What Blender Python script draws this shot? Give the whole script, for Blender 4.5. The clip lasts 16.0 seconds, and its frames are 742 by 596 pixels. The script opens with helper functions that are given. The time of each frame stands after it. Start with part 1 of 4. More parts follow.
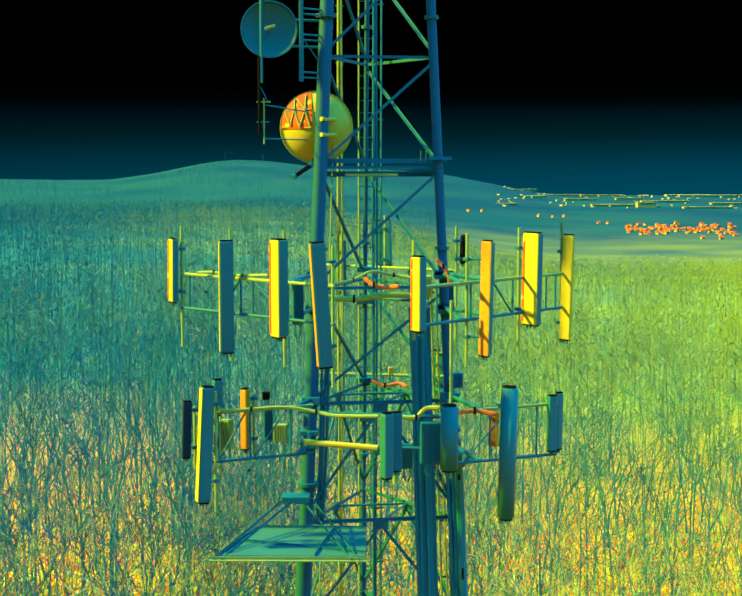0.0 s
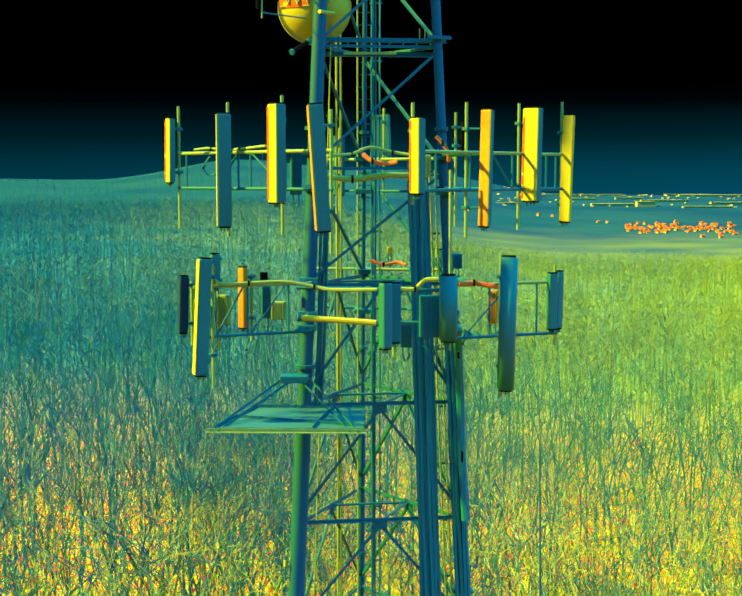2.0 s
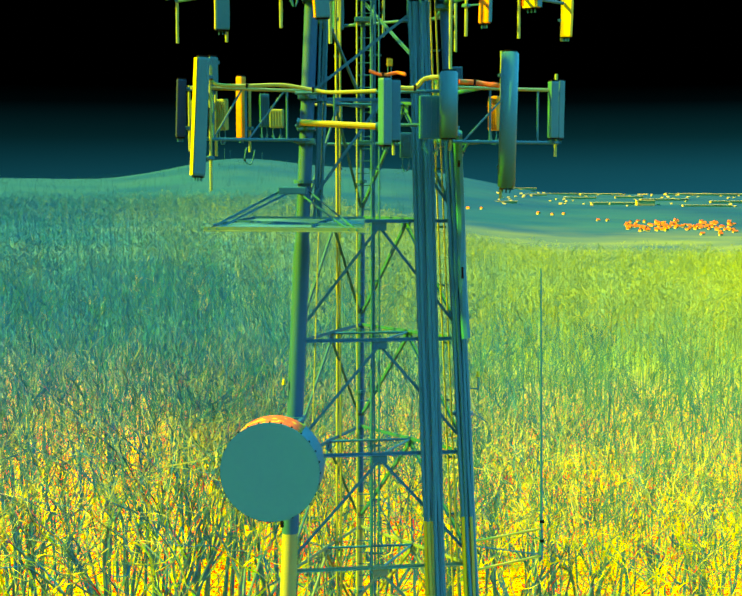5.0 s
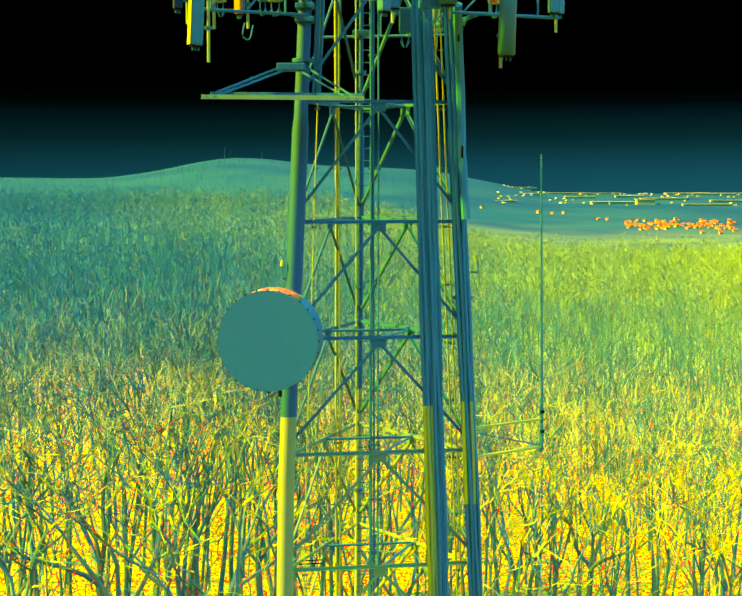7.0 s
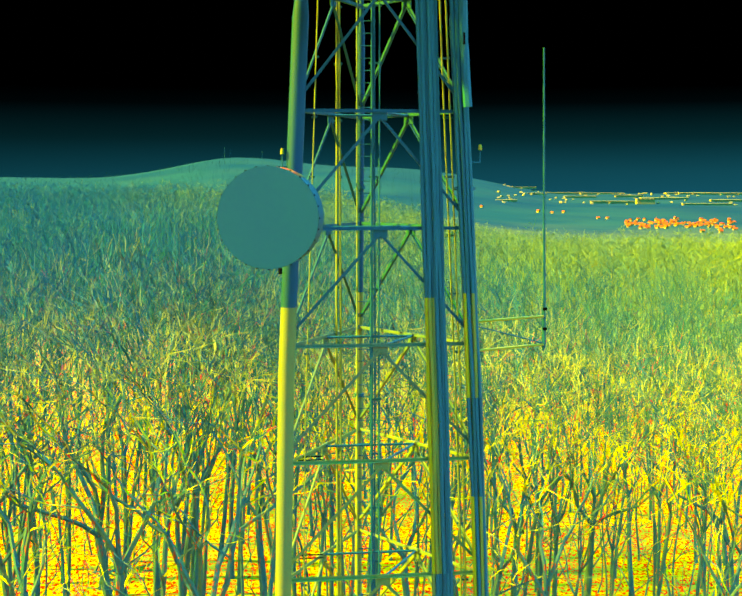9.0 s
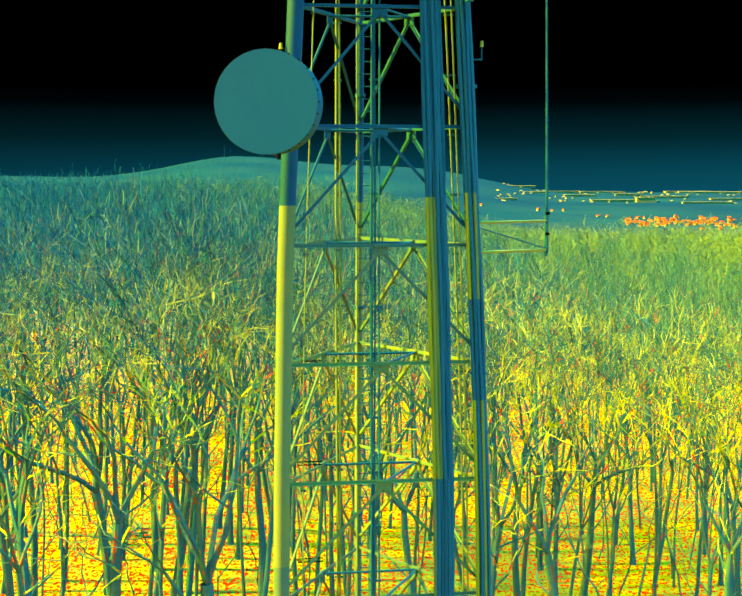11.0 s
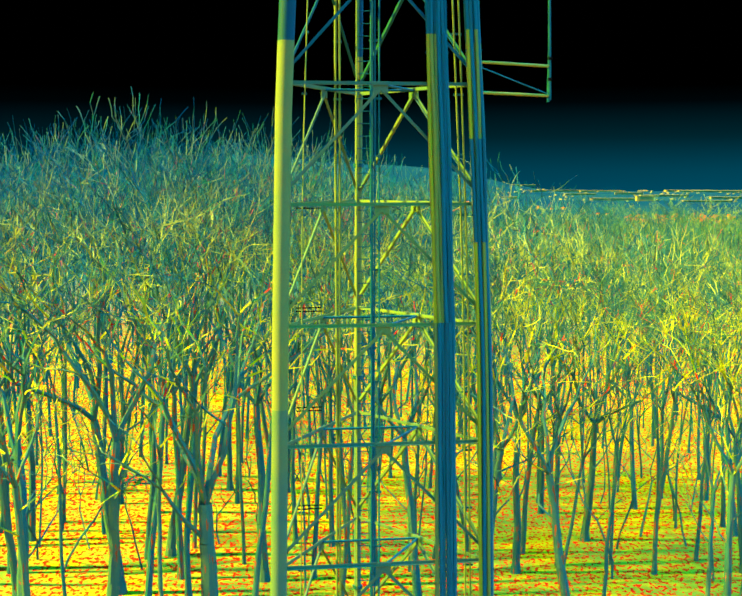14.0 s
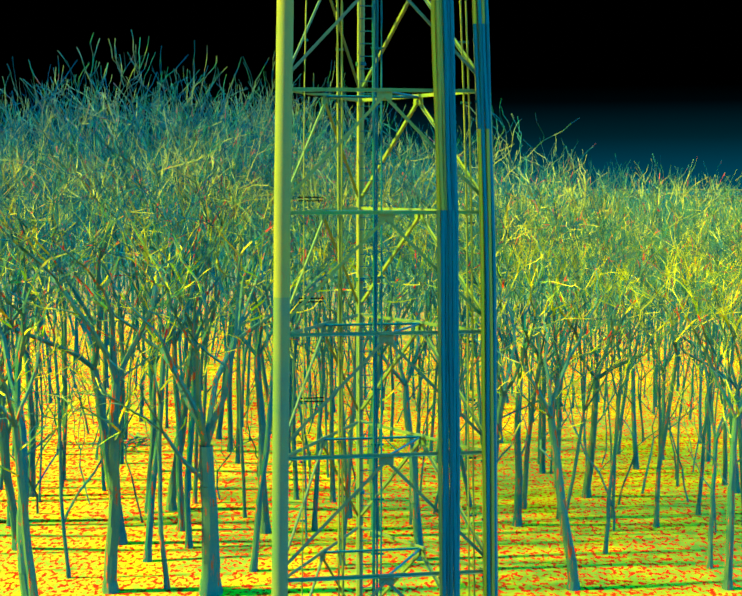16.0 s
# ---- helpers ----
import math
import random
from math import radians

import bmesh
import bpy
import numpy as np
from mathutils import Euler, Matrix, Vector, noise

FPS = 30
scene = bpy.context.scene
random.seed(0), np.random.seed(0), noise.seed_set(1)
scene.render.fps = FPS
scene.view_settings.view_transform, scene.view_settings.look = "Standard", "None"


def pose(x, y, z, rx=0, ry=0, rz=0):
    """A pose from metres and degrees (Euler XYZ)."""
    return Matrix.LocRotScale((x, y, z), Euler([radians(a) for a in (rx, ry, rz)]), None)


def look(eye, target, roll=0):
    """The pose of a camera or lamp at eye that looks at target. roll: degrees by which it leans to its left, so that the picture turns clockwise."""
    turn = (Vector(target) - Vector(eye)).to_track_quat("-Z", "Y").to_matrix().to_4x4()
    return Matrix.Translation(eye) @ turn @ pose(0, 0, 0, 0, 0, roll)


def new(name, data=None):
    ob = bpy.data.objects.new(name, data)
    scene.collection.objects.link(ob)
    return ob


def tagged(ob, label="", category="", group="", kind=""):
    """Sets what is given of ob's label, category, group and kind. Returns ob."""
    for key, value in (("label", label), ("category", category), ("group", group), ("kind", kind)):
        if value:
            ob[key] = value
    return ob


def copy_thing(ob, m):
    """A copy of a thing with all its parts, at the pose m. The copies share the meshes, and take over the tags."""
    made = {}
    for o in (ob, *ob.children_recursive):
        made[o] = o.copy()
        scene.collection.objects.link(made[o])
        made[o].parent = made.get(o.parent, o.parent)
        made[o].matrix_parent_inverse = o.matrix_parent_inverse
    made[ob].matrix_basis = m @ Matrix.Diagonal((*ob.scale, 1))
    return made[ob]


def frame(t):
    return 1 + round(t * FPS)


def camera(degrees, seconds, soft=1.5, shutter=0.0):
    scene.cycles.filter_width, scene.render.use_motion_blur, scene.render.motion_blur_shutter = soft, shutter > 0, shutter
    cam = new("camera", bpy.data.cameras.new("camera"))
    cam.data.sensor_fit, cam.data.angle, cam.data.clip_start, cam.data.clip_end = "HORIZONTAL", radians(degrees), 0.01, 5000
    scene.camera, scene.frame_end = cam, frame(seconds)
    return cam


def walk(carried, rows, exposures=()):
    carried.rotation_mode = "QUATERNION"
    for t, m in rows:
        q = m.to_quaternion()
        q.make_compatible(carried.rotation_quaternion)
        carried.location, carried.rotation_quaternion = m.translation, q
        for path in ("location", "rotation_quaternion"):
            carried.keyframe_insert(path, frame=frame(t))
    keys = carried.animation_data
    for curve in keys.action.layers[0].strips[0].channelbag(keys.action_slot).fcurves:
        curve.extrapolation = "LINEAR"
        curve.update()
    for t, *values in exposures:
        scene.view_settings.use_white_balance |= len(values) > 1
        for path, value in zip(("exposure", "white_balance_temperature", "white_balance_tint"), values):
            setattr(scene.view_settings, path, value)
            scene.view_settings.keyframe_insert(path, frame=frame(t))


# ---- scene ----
cam = camera(32.17, 16.0, 1.8)
# seconds, x, y, z of the eye, pitch and yaw in degrees
PATH = [
    (0, 0.000, 0.000, 36.559, -5.33, 0.02),
    (0.5, 0.013, 0.005, 35.840, -5.33, 0.01),
    (1, 0.019, 0.007, 35.171, -5.32, 0.01),
    (1.5, 0.021, -0.002, 34.462, -5.32, 0.01),
    (2, 0.025, -0.022, 33.819, -5.31, 0.01),
    (2.5, 0.030, -0.048, 33.136, -5.30, 0.01),
    (3, 0.028, -0.077, 32.436, -5.31, 0.01),
    (3.5, 0.023, -0.098, 31.785, -5.30, 0.01),
    (4, 0.023, -0.102, 31.058, -5.29, 0.00),
    (6.5, 0.055, -0.141, 27.554, -5.29, -0.00),
    (7, 0.055, -0.136, 26.899, -5.28, -0.00),
    (7.5, 0.054, -0.124, 26.287, -5.27, -0.00),
    (8, 0.050, -0.111, 25.645, -5.27, -0.00),
    (8.5, 0.043, -0.096, 25.017, -5.26, 0.00),
    (9, 0.033, -0.076, 24.385, -5.26, 0.00),
    (11.5, 0.029, 0.228, 21.532, -5.29, -0.01),
    (12, 0.031, 0.248, 20.942, -5.29, -0.01),
    (12.5, 0.029, 0.269, 20.374, -5.29, -0.01),
    (13, 0.046, 0.292, 19.736, -5.29, -0.01),
    (13.5, 0.052, 0.309, 19.126, -5.29, -0.02),
    (14, 0.032, 0.320, 18.512, -5.29, -0.01),
    (14.5, 0.010, 0.323, 17.936, -5.29, -0.01),
    (15, -0.008, 0.322, 17.305, -5.29, -0.01),
    (15.5, -0.023, 0.320, 16.677, -5.30, -0.01),
    (16, -0.024, 0.322, 16.000, -5.30, -0.01),
]
walk(cam, [(t, pose(x, y, z, 90 + pitch, 0, yaw)) for t, x, y, z, pitch, yaw in PATH], exposures=[(0, 0.40, 6500, 10), (2, 0.44, 6600, 10), (4, 0.76, 7700, 10), (7, 0.90, 8500, 11), (9, 0.76, 8000, 11), (11.5, 0.62, 6900, 10), (13, 0.58, 6600, 10), (16, 0.36, 6000, 8)])

# ---- light ----
SUN_FROM = Vector((-0.835, -0.07, 0.58)).normalized()
world = bpy.data.worlds.new("world")
scene.world = world
world.use_nodes = True
wn, wl = world.node_tree.nodes, world.node_tree.links
wn.clear()
w_out, w_bg = wn.new("ShaderNodeOutputWorld"), wn.new("ShaderNodeBackground")
w_co, w_sep, w_ramp = wn.new("ShaderNodeTexCoord"), wn.new("ShaderNodeSeparateXYZ"), wn.new("ShaderNodeValToRGB")
w_map = wn.new("ShaderNodeMapRange")
w_map.inputs["From Min"].default_value, w_map.inputs["From Max"].default_value = -0.02, 0.98
wl.new(w_co.outputs["Generated"], w_sep.inputs[0])
wl.new(w_sep.outputs["Z"], w_map.inputs["Value"])
wl.new(w_map.outputs[0], w_ramp.inputs[0])
w_side, w_mul = wn.new("ShaderNodeMapRange"), wn.new("ShaderNodeMix")
w_side.inputs["From Min"].default_value, w_side.inputs["From Max"].default_value = -0.9, 0.9
w_side.inputs["To Min"].default_value, w_side.inputs["To Max"].default_value = 0.30, 1.60
w_mul.data_type, w_mul.blend_type = "RGBA", "MULTIPLY"
w_mul.inputs["Factor"].default_value = 1.0
wl.new(w_sep.outputs["X"], w_side.inputs["Value"])
wl.new(w_ramp.outputs[0], w_mul.inputs["A"])
wl.new(w_side.outputs[0], w_mul.inputs["B"])
wl.new(w_mul.outputs["Result"], w_bg.inputs["Color"])
wl.new(w_bg.outputs[0], w_out.inputs["Surface"])
w_bg.inputs["Strength"].default_value = 1.0
SKY = [(0.0, (0.0, 0.048, 0.082)), (0.026, (0.0, 0.034, 0.056)), (0.052, (0.0, 0.011, 0.016)), (0.078, (0.0, 0.001, 0.0015)),
       (0.09, (0.0, 0.0, 0.0)), (0.18, (0.0, 0.0, 0.0)), (0.40, (0.0, 1.9, 3.3)), (1.0, (0.0, 2.8, 4.8))]
ramp = w_ramp.color_ramp
while len(ramp.elements) < len(SKY):
    ramp.elements.new(0.5)
for e, (p, c) in zip(ramp.elements, SKY):
    e.position = p
for e, (p, c) in zip(ramp.elements, SKY):
    e.color = (*c, 1)

sun_data = bpy.data.lights.new("sun", "SUN")
sun_data.energy, sun_data.angle, sun_data.color = 27.0, radians(3.0), (1.0, 0.80, 0.0)
sun = new("sun", sun_data)
sun.matrix_world = look((0, 0, 80), Vector((0, 0, 80)) - SUN_FROM)


# ---- materials ----
def material(name, base, second=None, scale=3.0, grain=25.0, rough=0.6, metal=0.0, bump=0.15, spread=0.3, spots=None, spot_scale=6.0, spot_at=0.62, per_object=0.0, stretch=(1, 1, 1), flecks=None, fleck_scale=5.0, fleck_at=0.6):
    """A surface with broad and fine variation between two colours, grain relief and, where given, spots and flecks of further colours."""
    m = bpy.data.materials.new(name)
    m.use_nodes = True
    n, l = m.node_tree.nodes, m.node_tree.links
    bsdf = n["Principled BSDF"]
    bsdf.inputs["Roughness"].default_value, bsdf.inputs["Metallic"].default_value = rough, metal
    bsdf.inputs["Specular IOR Level"].default_value = 0.0 if rough > 0.7 else 0.08
    geo, mp = n.new("ShaderNodeNewGeometry"), n.new("ShaderNodeMapping")
    mp.inputs["Scale"].default_value = stretch
    l.new(geo.outputs["Position"], mp.inputs["Vector"])
    broad, fine = n.new("ShaderNodeTexNoise"), n.new("ShaderNodeTexNoise")
    broad.inputs["Scale"].default_value, broad.inputs["Detail"].default_value = scale, 4
    fine.inputs["Scale"].default_value, fine.inputs["Detail"].default_value = grain, 3
    l.new(mp.outputs[0], broad.inputs["Vector"])
    l.new(mp.outputs[0], fine.inputs["Vector"])
    add = n.new("ShaderNodeMath")
    add.operation = "MULTIPLY_ADD"
    l.new(fine.outputs["Fac"], add.inputs[0])
    add.inputs[1].default_value = 0.5
    l.new(broad.outputs["Fac"], add.inputs[2])
    fac = add.outputs[0]
    if per_object:
        info, mix_r = n.new("ShaderNodeObjectInfo"), n.new("ShaderNodeMath")
        mix_r.operation = "MULTIPLY_ADD"
        l.new(info.outputs["Random"], mix_r.inputs[0])
        mix_r.inputs[1].default_value = per_object
        l.new(fac, mix_r.inputs[2])
        fac = mix_r.outputs[0]
    rng = n.new("ShaderNodeMapRange")
    rng.inputs["From Min"].default_value, rng.inputs["From Max"].default_value = 0.75 - spread, 0.75 + spread + per_object
    l.new(fac, rng.inputs["Value"])
    mix = n.new("ShaderNodeMix")
    mix.data_type = "RGBA"
    second = second or tuple(c * 0.6 for c in base)
    mix.inputs["A"].default_value, mix.inputs["B"].default_value = (*base, 1), (*second, 1)
    l.new(rng.outputs[0], mix.inputs["Factor"])
    col = mix.outputs["Result"]
    for tint, size, at in ((spots, spot_scale, spot_at), (flecks, fleck_scale, fleck_at)):
        if not tint:
            continue
        sp, cut, mix2 = n.new("ShaderNodeTexNoise"), n.new("ShaderNodeMapRange"), n.new("ShaderNodeMix")
        sp.inputs["Scale"].default_value, sp.inputs["Detail"].default_value = size, 5
        l.new(mp.outputs[0], sp.inputs["Vector"])
        cut.inputs["From Min"].default_value, cut.inputs["From Max"].default_value = at, at + 0.05
        l.new(sp.outputs["Fac"], cut.inputs["Value"])
        mix2.data_type = "RGBA"
        l.new(cut.outputs[0], mix2.inputs["Factor"])
        l.new(col, mix2.inputs["A"])
        mix2.inputs["B"].default_value = (*tint, 1)
        col = mix2.outputs["Result"]
    l.new(col, bsdf.inputs["Base Color"])
    if bump:
        b = n.new("ShaderNodeBump")
        b.inputs["Strength"].default_value, b.inputs["Distance"].default_value = bump, 0.02
        l.new(fine.outputs["Fac"], b.inputs["Height"])
        l.new(b.outputs[0], bsdf.inputs["Normal"])
    return m


def haze_by_place(m, left, right, near, far, most=1.0, lump=0.02):
    """Paints haze into the base colour from near to far, bluer left, yellower right."""
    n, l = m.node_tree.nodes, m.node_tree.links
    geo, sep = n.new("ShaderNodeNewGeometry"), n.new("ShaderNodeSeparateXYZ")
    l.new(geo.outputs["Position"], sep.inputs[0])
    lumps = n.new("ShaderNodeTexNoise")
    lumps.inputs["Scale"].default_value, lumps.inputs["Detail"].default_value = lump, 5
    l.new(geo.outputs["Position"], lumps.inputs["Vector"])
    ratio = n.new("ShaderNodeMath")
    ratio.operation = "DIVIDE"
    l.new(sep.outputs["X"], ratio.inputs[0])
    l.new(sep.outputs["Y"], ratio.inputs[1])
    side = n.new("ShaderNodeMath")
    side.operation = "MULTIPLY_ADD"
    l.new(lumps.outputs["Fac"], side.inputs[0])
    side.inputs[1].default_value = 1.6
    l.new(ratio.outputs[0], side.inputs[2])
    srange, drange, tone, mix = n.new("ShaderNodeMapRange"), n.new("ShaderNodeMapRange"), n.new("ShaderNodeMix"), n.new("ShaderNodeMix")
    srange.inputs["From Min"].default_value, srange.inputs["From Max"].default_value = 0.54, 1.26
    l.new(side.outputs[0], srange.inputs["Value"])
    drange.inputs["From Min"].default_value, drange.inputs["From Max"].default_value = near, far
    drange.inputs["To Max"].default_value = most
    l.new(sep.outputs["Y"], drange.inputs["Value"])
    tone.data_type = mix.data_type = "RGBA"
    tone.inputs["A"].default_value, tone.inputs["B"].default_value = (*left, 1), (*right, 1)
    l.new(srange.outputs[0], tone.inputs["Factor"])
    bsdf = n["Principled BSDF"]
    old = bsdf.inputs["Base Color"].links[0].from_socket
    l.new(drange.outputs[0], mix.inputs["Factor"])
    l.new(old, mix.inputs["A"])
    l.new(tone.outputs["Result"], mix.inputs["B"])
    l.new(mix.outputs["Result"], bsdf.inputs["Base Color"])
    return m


def sky_blend_by_height(m, tint, low, high, most):
    """Paints sky blur at tree tops into the colour, cooler from low to high."""
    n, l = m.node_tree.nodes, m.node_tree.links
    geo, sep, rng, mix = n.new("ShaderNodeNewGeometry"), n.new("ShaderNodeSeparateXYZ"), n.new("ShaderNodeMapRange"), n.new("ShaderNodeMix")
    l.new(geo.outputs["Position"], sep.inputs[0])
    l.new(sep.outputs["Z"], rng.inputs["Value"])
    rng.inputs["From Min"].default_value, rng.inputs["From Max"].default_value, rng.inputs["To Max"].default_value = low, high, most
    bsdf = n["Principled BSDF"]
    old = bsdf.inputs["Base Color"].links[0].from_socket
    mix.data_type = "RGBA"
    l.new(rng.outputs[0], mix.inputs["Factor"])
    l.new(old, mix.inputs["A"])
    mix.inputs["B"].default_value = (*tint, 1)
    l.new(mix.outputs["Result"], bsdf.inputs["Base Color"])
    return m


STEEL = material("galvanised_steel", (0.001, 0.058, 0.080), (0.000, 0.048, 0.080), 0.8, 30, 0.6, 0.0, 0.1)
LEG_STEEL = material("tower_leg_steel", (0.000, 0.034, 0.080), (0.000, 0.042, 0.074), 0.8, 30, 0.6, 0.0, 0.1)
STEEL_LIGHT = material("bright_galvanised_steel", (0.110, 0.145, 0.024), (0.045, 0.115, 0.050), 2.0, 30, 0.55, 0.0, 0.1)
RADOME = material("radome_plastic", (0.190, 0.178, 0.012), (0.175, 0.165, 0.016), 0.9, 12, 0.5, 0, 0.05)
# the cool and warm radomes also paint shaded and sunlit faces
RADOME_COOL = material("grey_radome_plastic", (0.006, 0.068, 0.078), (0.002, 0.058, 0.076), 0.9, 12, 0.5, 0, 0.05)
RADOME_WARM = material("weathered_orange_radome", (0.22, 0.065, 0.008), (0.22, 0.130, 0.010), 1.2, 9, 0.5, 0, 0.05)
CAP = material("black_plastic", (0.003, 0.003, 0.003), (0.004, 0.004, 0.004), 5, 40, 0.8, 0, 0.05)
CABLE_YELLOW = material("yellow_cable_jacket", (0.230, 0.230, 0.006), (0.170, 0.190, 0.010), 1.5, 20, 0.55, 0, 0.1)
CABLE = material("cable_jacket", (0.001, 0.074, 0.106), (0.000, 0.064, 0.100), 1.2, 20, 0.6, 0, 0.1)
CABLE_PALE = material("pale_cable_jacket", (0.135, 0.155, 0.016), (0.070, 0.125, 0.036), 1.5, 20, 0.55, 0, 0.1)
CABLE_RED = material("red_cable_jacket", (0.24, 0.020, 0.010), (0.22, 0.110, 0.015), 6.0, 30, 0.6, 0, 0.1)
SHEET = material("dull_sheet_steel", (0.004, 0.050, 0.056), (0.012, 0.058, 0.050), 1.2, 20, 0.65, 0, 0.1)
NAVY = material("dark_blue_plastic", (0.001, 0.016, 0.034), (0.001, 0.008, 0.020), 3, 30, 0.7, 0, 0.05)
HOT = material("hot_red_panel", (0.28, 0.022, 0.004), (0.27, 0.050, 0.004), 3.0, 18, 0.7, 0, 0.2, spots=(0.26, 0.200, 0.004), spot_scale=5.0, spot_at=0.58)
DISH = material("dish_membrane", (0.000, 0.056, 0.098), (0.000, 0.046, 0.100), 0.5, 10, 0.65, 0, 0.03)
# spots and flecks paint sun-struck streaks and twigs into the bark colours
BARK = material("bark", (0.054, 0.104, 0.046), (0.003, 0.066, 0.086), 0.5, 8, 0.9, 0, 0.5, 0.2, spots=(0.26, 0.040, 0.006), spot_scale=2.2, spot_at=0.60, per_object=0.2, stretch=(3.5, 3.5, 0.45))
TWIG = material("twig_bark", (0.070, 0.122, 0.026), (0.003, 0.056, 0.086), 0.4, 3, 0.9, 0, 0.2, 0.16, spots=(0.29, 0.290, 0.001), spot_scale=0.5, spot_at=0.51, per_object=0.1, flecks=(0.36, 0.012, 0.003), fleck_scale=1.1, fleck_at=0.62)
WOODS = material("far_bark", (0.030, 0.110, 0.050), (0.005, 0.085, 0.090), 0.03, 0.5, 0.9, 0, 0.0, spots=(0.26, 0.20, 0.012), spot_scale=0.30, spot_at=0.545)
# tower steel brightened in colour to mimic the camera's auto-contrast
LEG_PALE = material("pale_zinc_coat", (0.120, 0.130, 0.024), (0.060, 0.108, 0.045), 0.9, 30, 0.6, 0.0, 0.1)
LEG_LOW = material("dull_zinc_coat", (0.075, 0.108, 0.036), (0.020, 0.082, 0.070), 0.9, 30, 0.6, 0.0, 0.1)
# haze is put into the colour of this bark for far things
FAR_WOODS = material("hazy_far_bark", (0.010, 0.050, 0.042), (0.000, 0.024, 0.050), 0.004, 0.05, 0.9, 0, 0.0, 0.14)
HAZE_TEAL = (0.001, 0.060, 0.090)
# distance haze mixed into the bark, twig and woods colours
haze_by_place(BARK, HAZE_TEAL, (0.015, 0.080, 0.080), 62, 100, 0.85)
haze_by_place(TWIG, HAZE_TEAL, (0.026, 0.088, 0.052), 68, 94, 0.94, 0.05)
# bluer crown tops stand in for sky blurring into thin twigs
sky_blend_by_height(TWIG, (0.001, 0.048, 0.082), 11.5, 19.0, 0.82)
haze_by_place(WOODS, (0.001, 0.050, 0.080), (0.104, 0.148, 0.004), 100, 190, 0.95, 0.014)


# ---- mesh helpers ----
def part(name, bm, mat, parent, label=""):
    me = bpy.data.meshes.new(name)
    bm.to_mesh(me)
    bm.free()
    me.materials.append(mat)
    ob = new(name, me)
    ob.parent = parent
    if label:
        ob["label"] = label
    return ob


def thing(name, place, label, category, group="", kind=""):
    ob = new(name)
    ob.location = place
    ob.empty_display_size = 0.2
    return tagged(ob, label, category, group, kind)


def rod(bm, p, q, r, r2=None, n=8, cap=True):
    """A round bar from p to q."""
    p, q = Vector(p), Vector(q)
    r2 = r if r2 is None else r2
    d = (q - p)
    m = Matrix.Translation((p + q) / 2) @ d.to_track_quat("Z", "Y").to_matrix().to_4x4()
    bmesh.ops.create_cone(bm, cap_ends=cap, segments=n, radius1=r, radius2=r2, depth=d.length, matrix=m)


def slab(bm, centre, size, turn=None, bevel=0.0):
    """A block with chamfered edges; turn is a rotation matrix."""
    m = Matrix.Translation(centre) @ (turn.to_4x4() if turn else Matrix()) @ Matrix.Diagonal((*size, 1))
    made = bmesh.ops.create_cube(bm, size=1, matrix=m)
    if bevel:
        edges = list({e for v in made["verts"] for e in v.link_edges})
        bmesh.ops.bevel(bm, geom=edges, offset=bevel, segments=2, affect="EDGES", profile=0.6)


def angle_bar(bm, p, q, w=0.08, t=0.012):
    """An L-profile bar from p to q."""
    p, q = Vector(p), Vector(q)
    d = q - p
    rot = d.to_track_quat("Z", "Y").to_matrix()
    mid = (p + q) / 2
    slab(bm, mid + rot @ Vector((0, t / 2 - w / 2, 0)), (w, t, d.length), rot)
    slab(bm, mid + rot @ Vector((w / 2 - t / 2, 0.001, 0)), (t, w - 0.003, d.length), rot)


def bent(bm, points, r, n=7):
    """A bent tube along a smooth line through points."""
    pts = [Vector(p) for p in points]
    line = []
    for i in range(len(pts) - 1):
        a, b = pts[max(i - 1, 0)], pts[i]
        c, d = pts[i + 1], pts[min(i + 2, len(pts) - 1)]
        for k in range(5):
            u = k / 5
            line.append(0.5 * (2 * b + (c - a) * u + (2 * a - 5 * b + 4 * c - d) * u * u + (3 * b - a - 3 * c + d) * u ** 3))
    line.append(pts[-1])
    rings = []
    for i, p in enumerate(line):
        d = (line[min(i + 1, len(line) - 1)] - line[max(i - 1, 0)]).normalized()
        rot = d.to_track_quat("Z", "Y").to_matrix()
        rings.append([bm.verts.new(p + rot @ Vector((r * math.cos(6.2832 * k / n), r * math.sin(6.2832 * k / n), 0))) for k in range(n)])
    for a, b in zip(rings, rings[1:]):
        for k in range(n):
            bm.faces.new((a[k], a[(k + 1) % n], b[(k + 1) % n], b[k]))
    bm.faces.new(rings[0][::-1])
    bm.faces.new(rings[-1])


def lerp_table(table, z):
    for (z0, a), (z1, b) in zip(table, table[1:]):
        if z <= z1:
            return a + (b - a) * (z - z0) / (z1 - z0)
    return table[-1][1]


# ---- ground, hill and far woods ----
def smooth(a, b, x):
    u = min(max((x - a) / (b - a), 0), 1)
    return u * u * (3 - 2 * u)


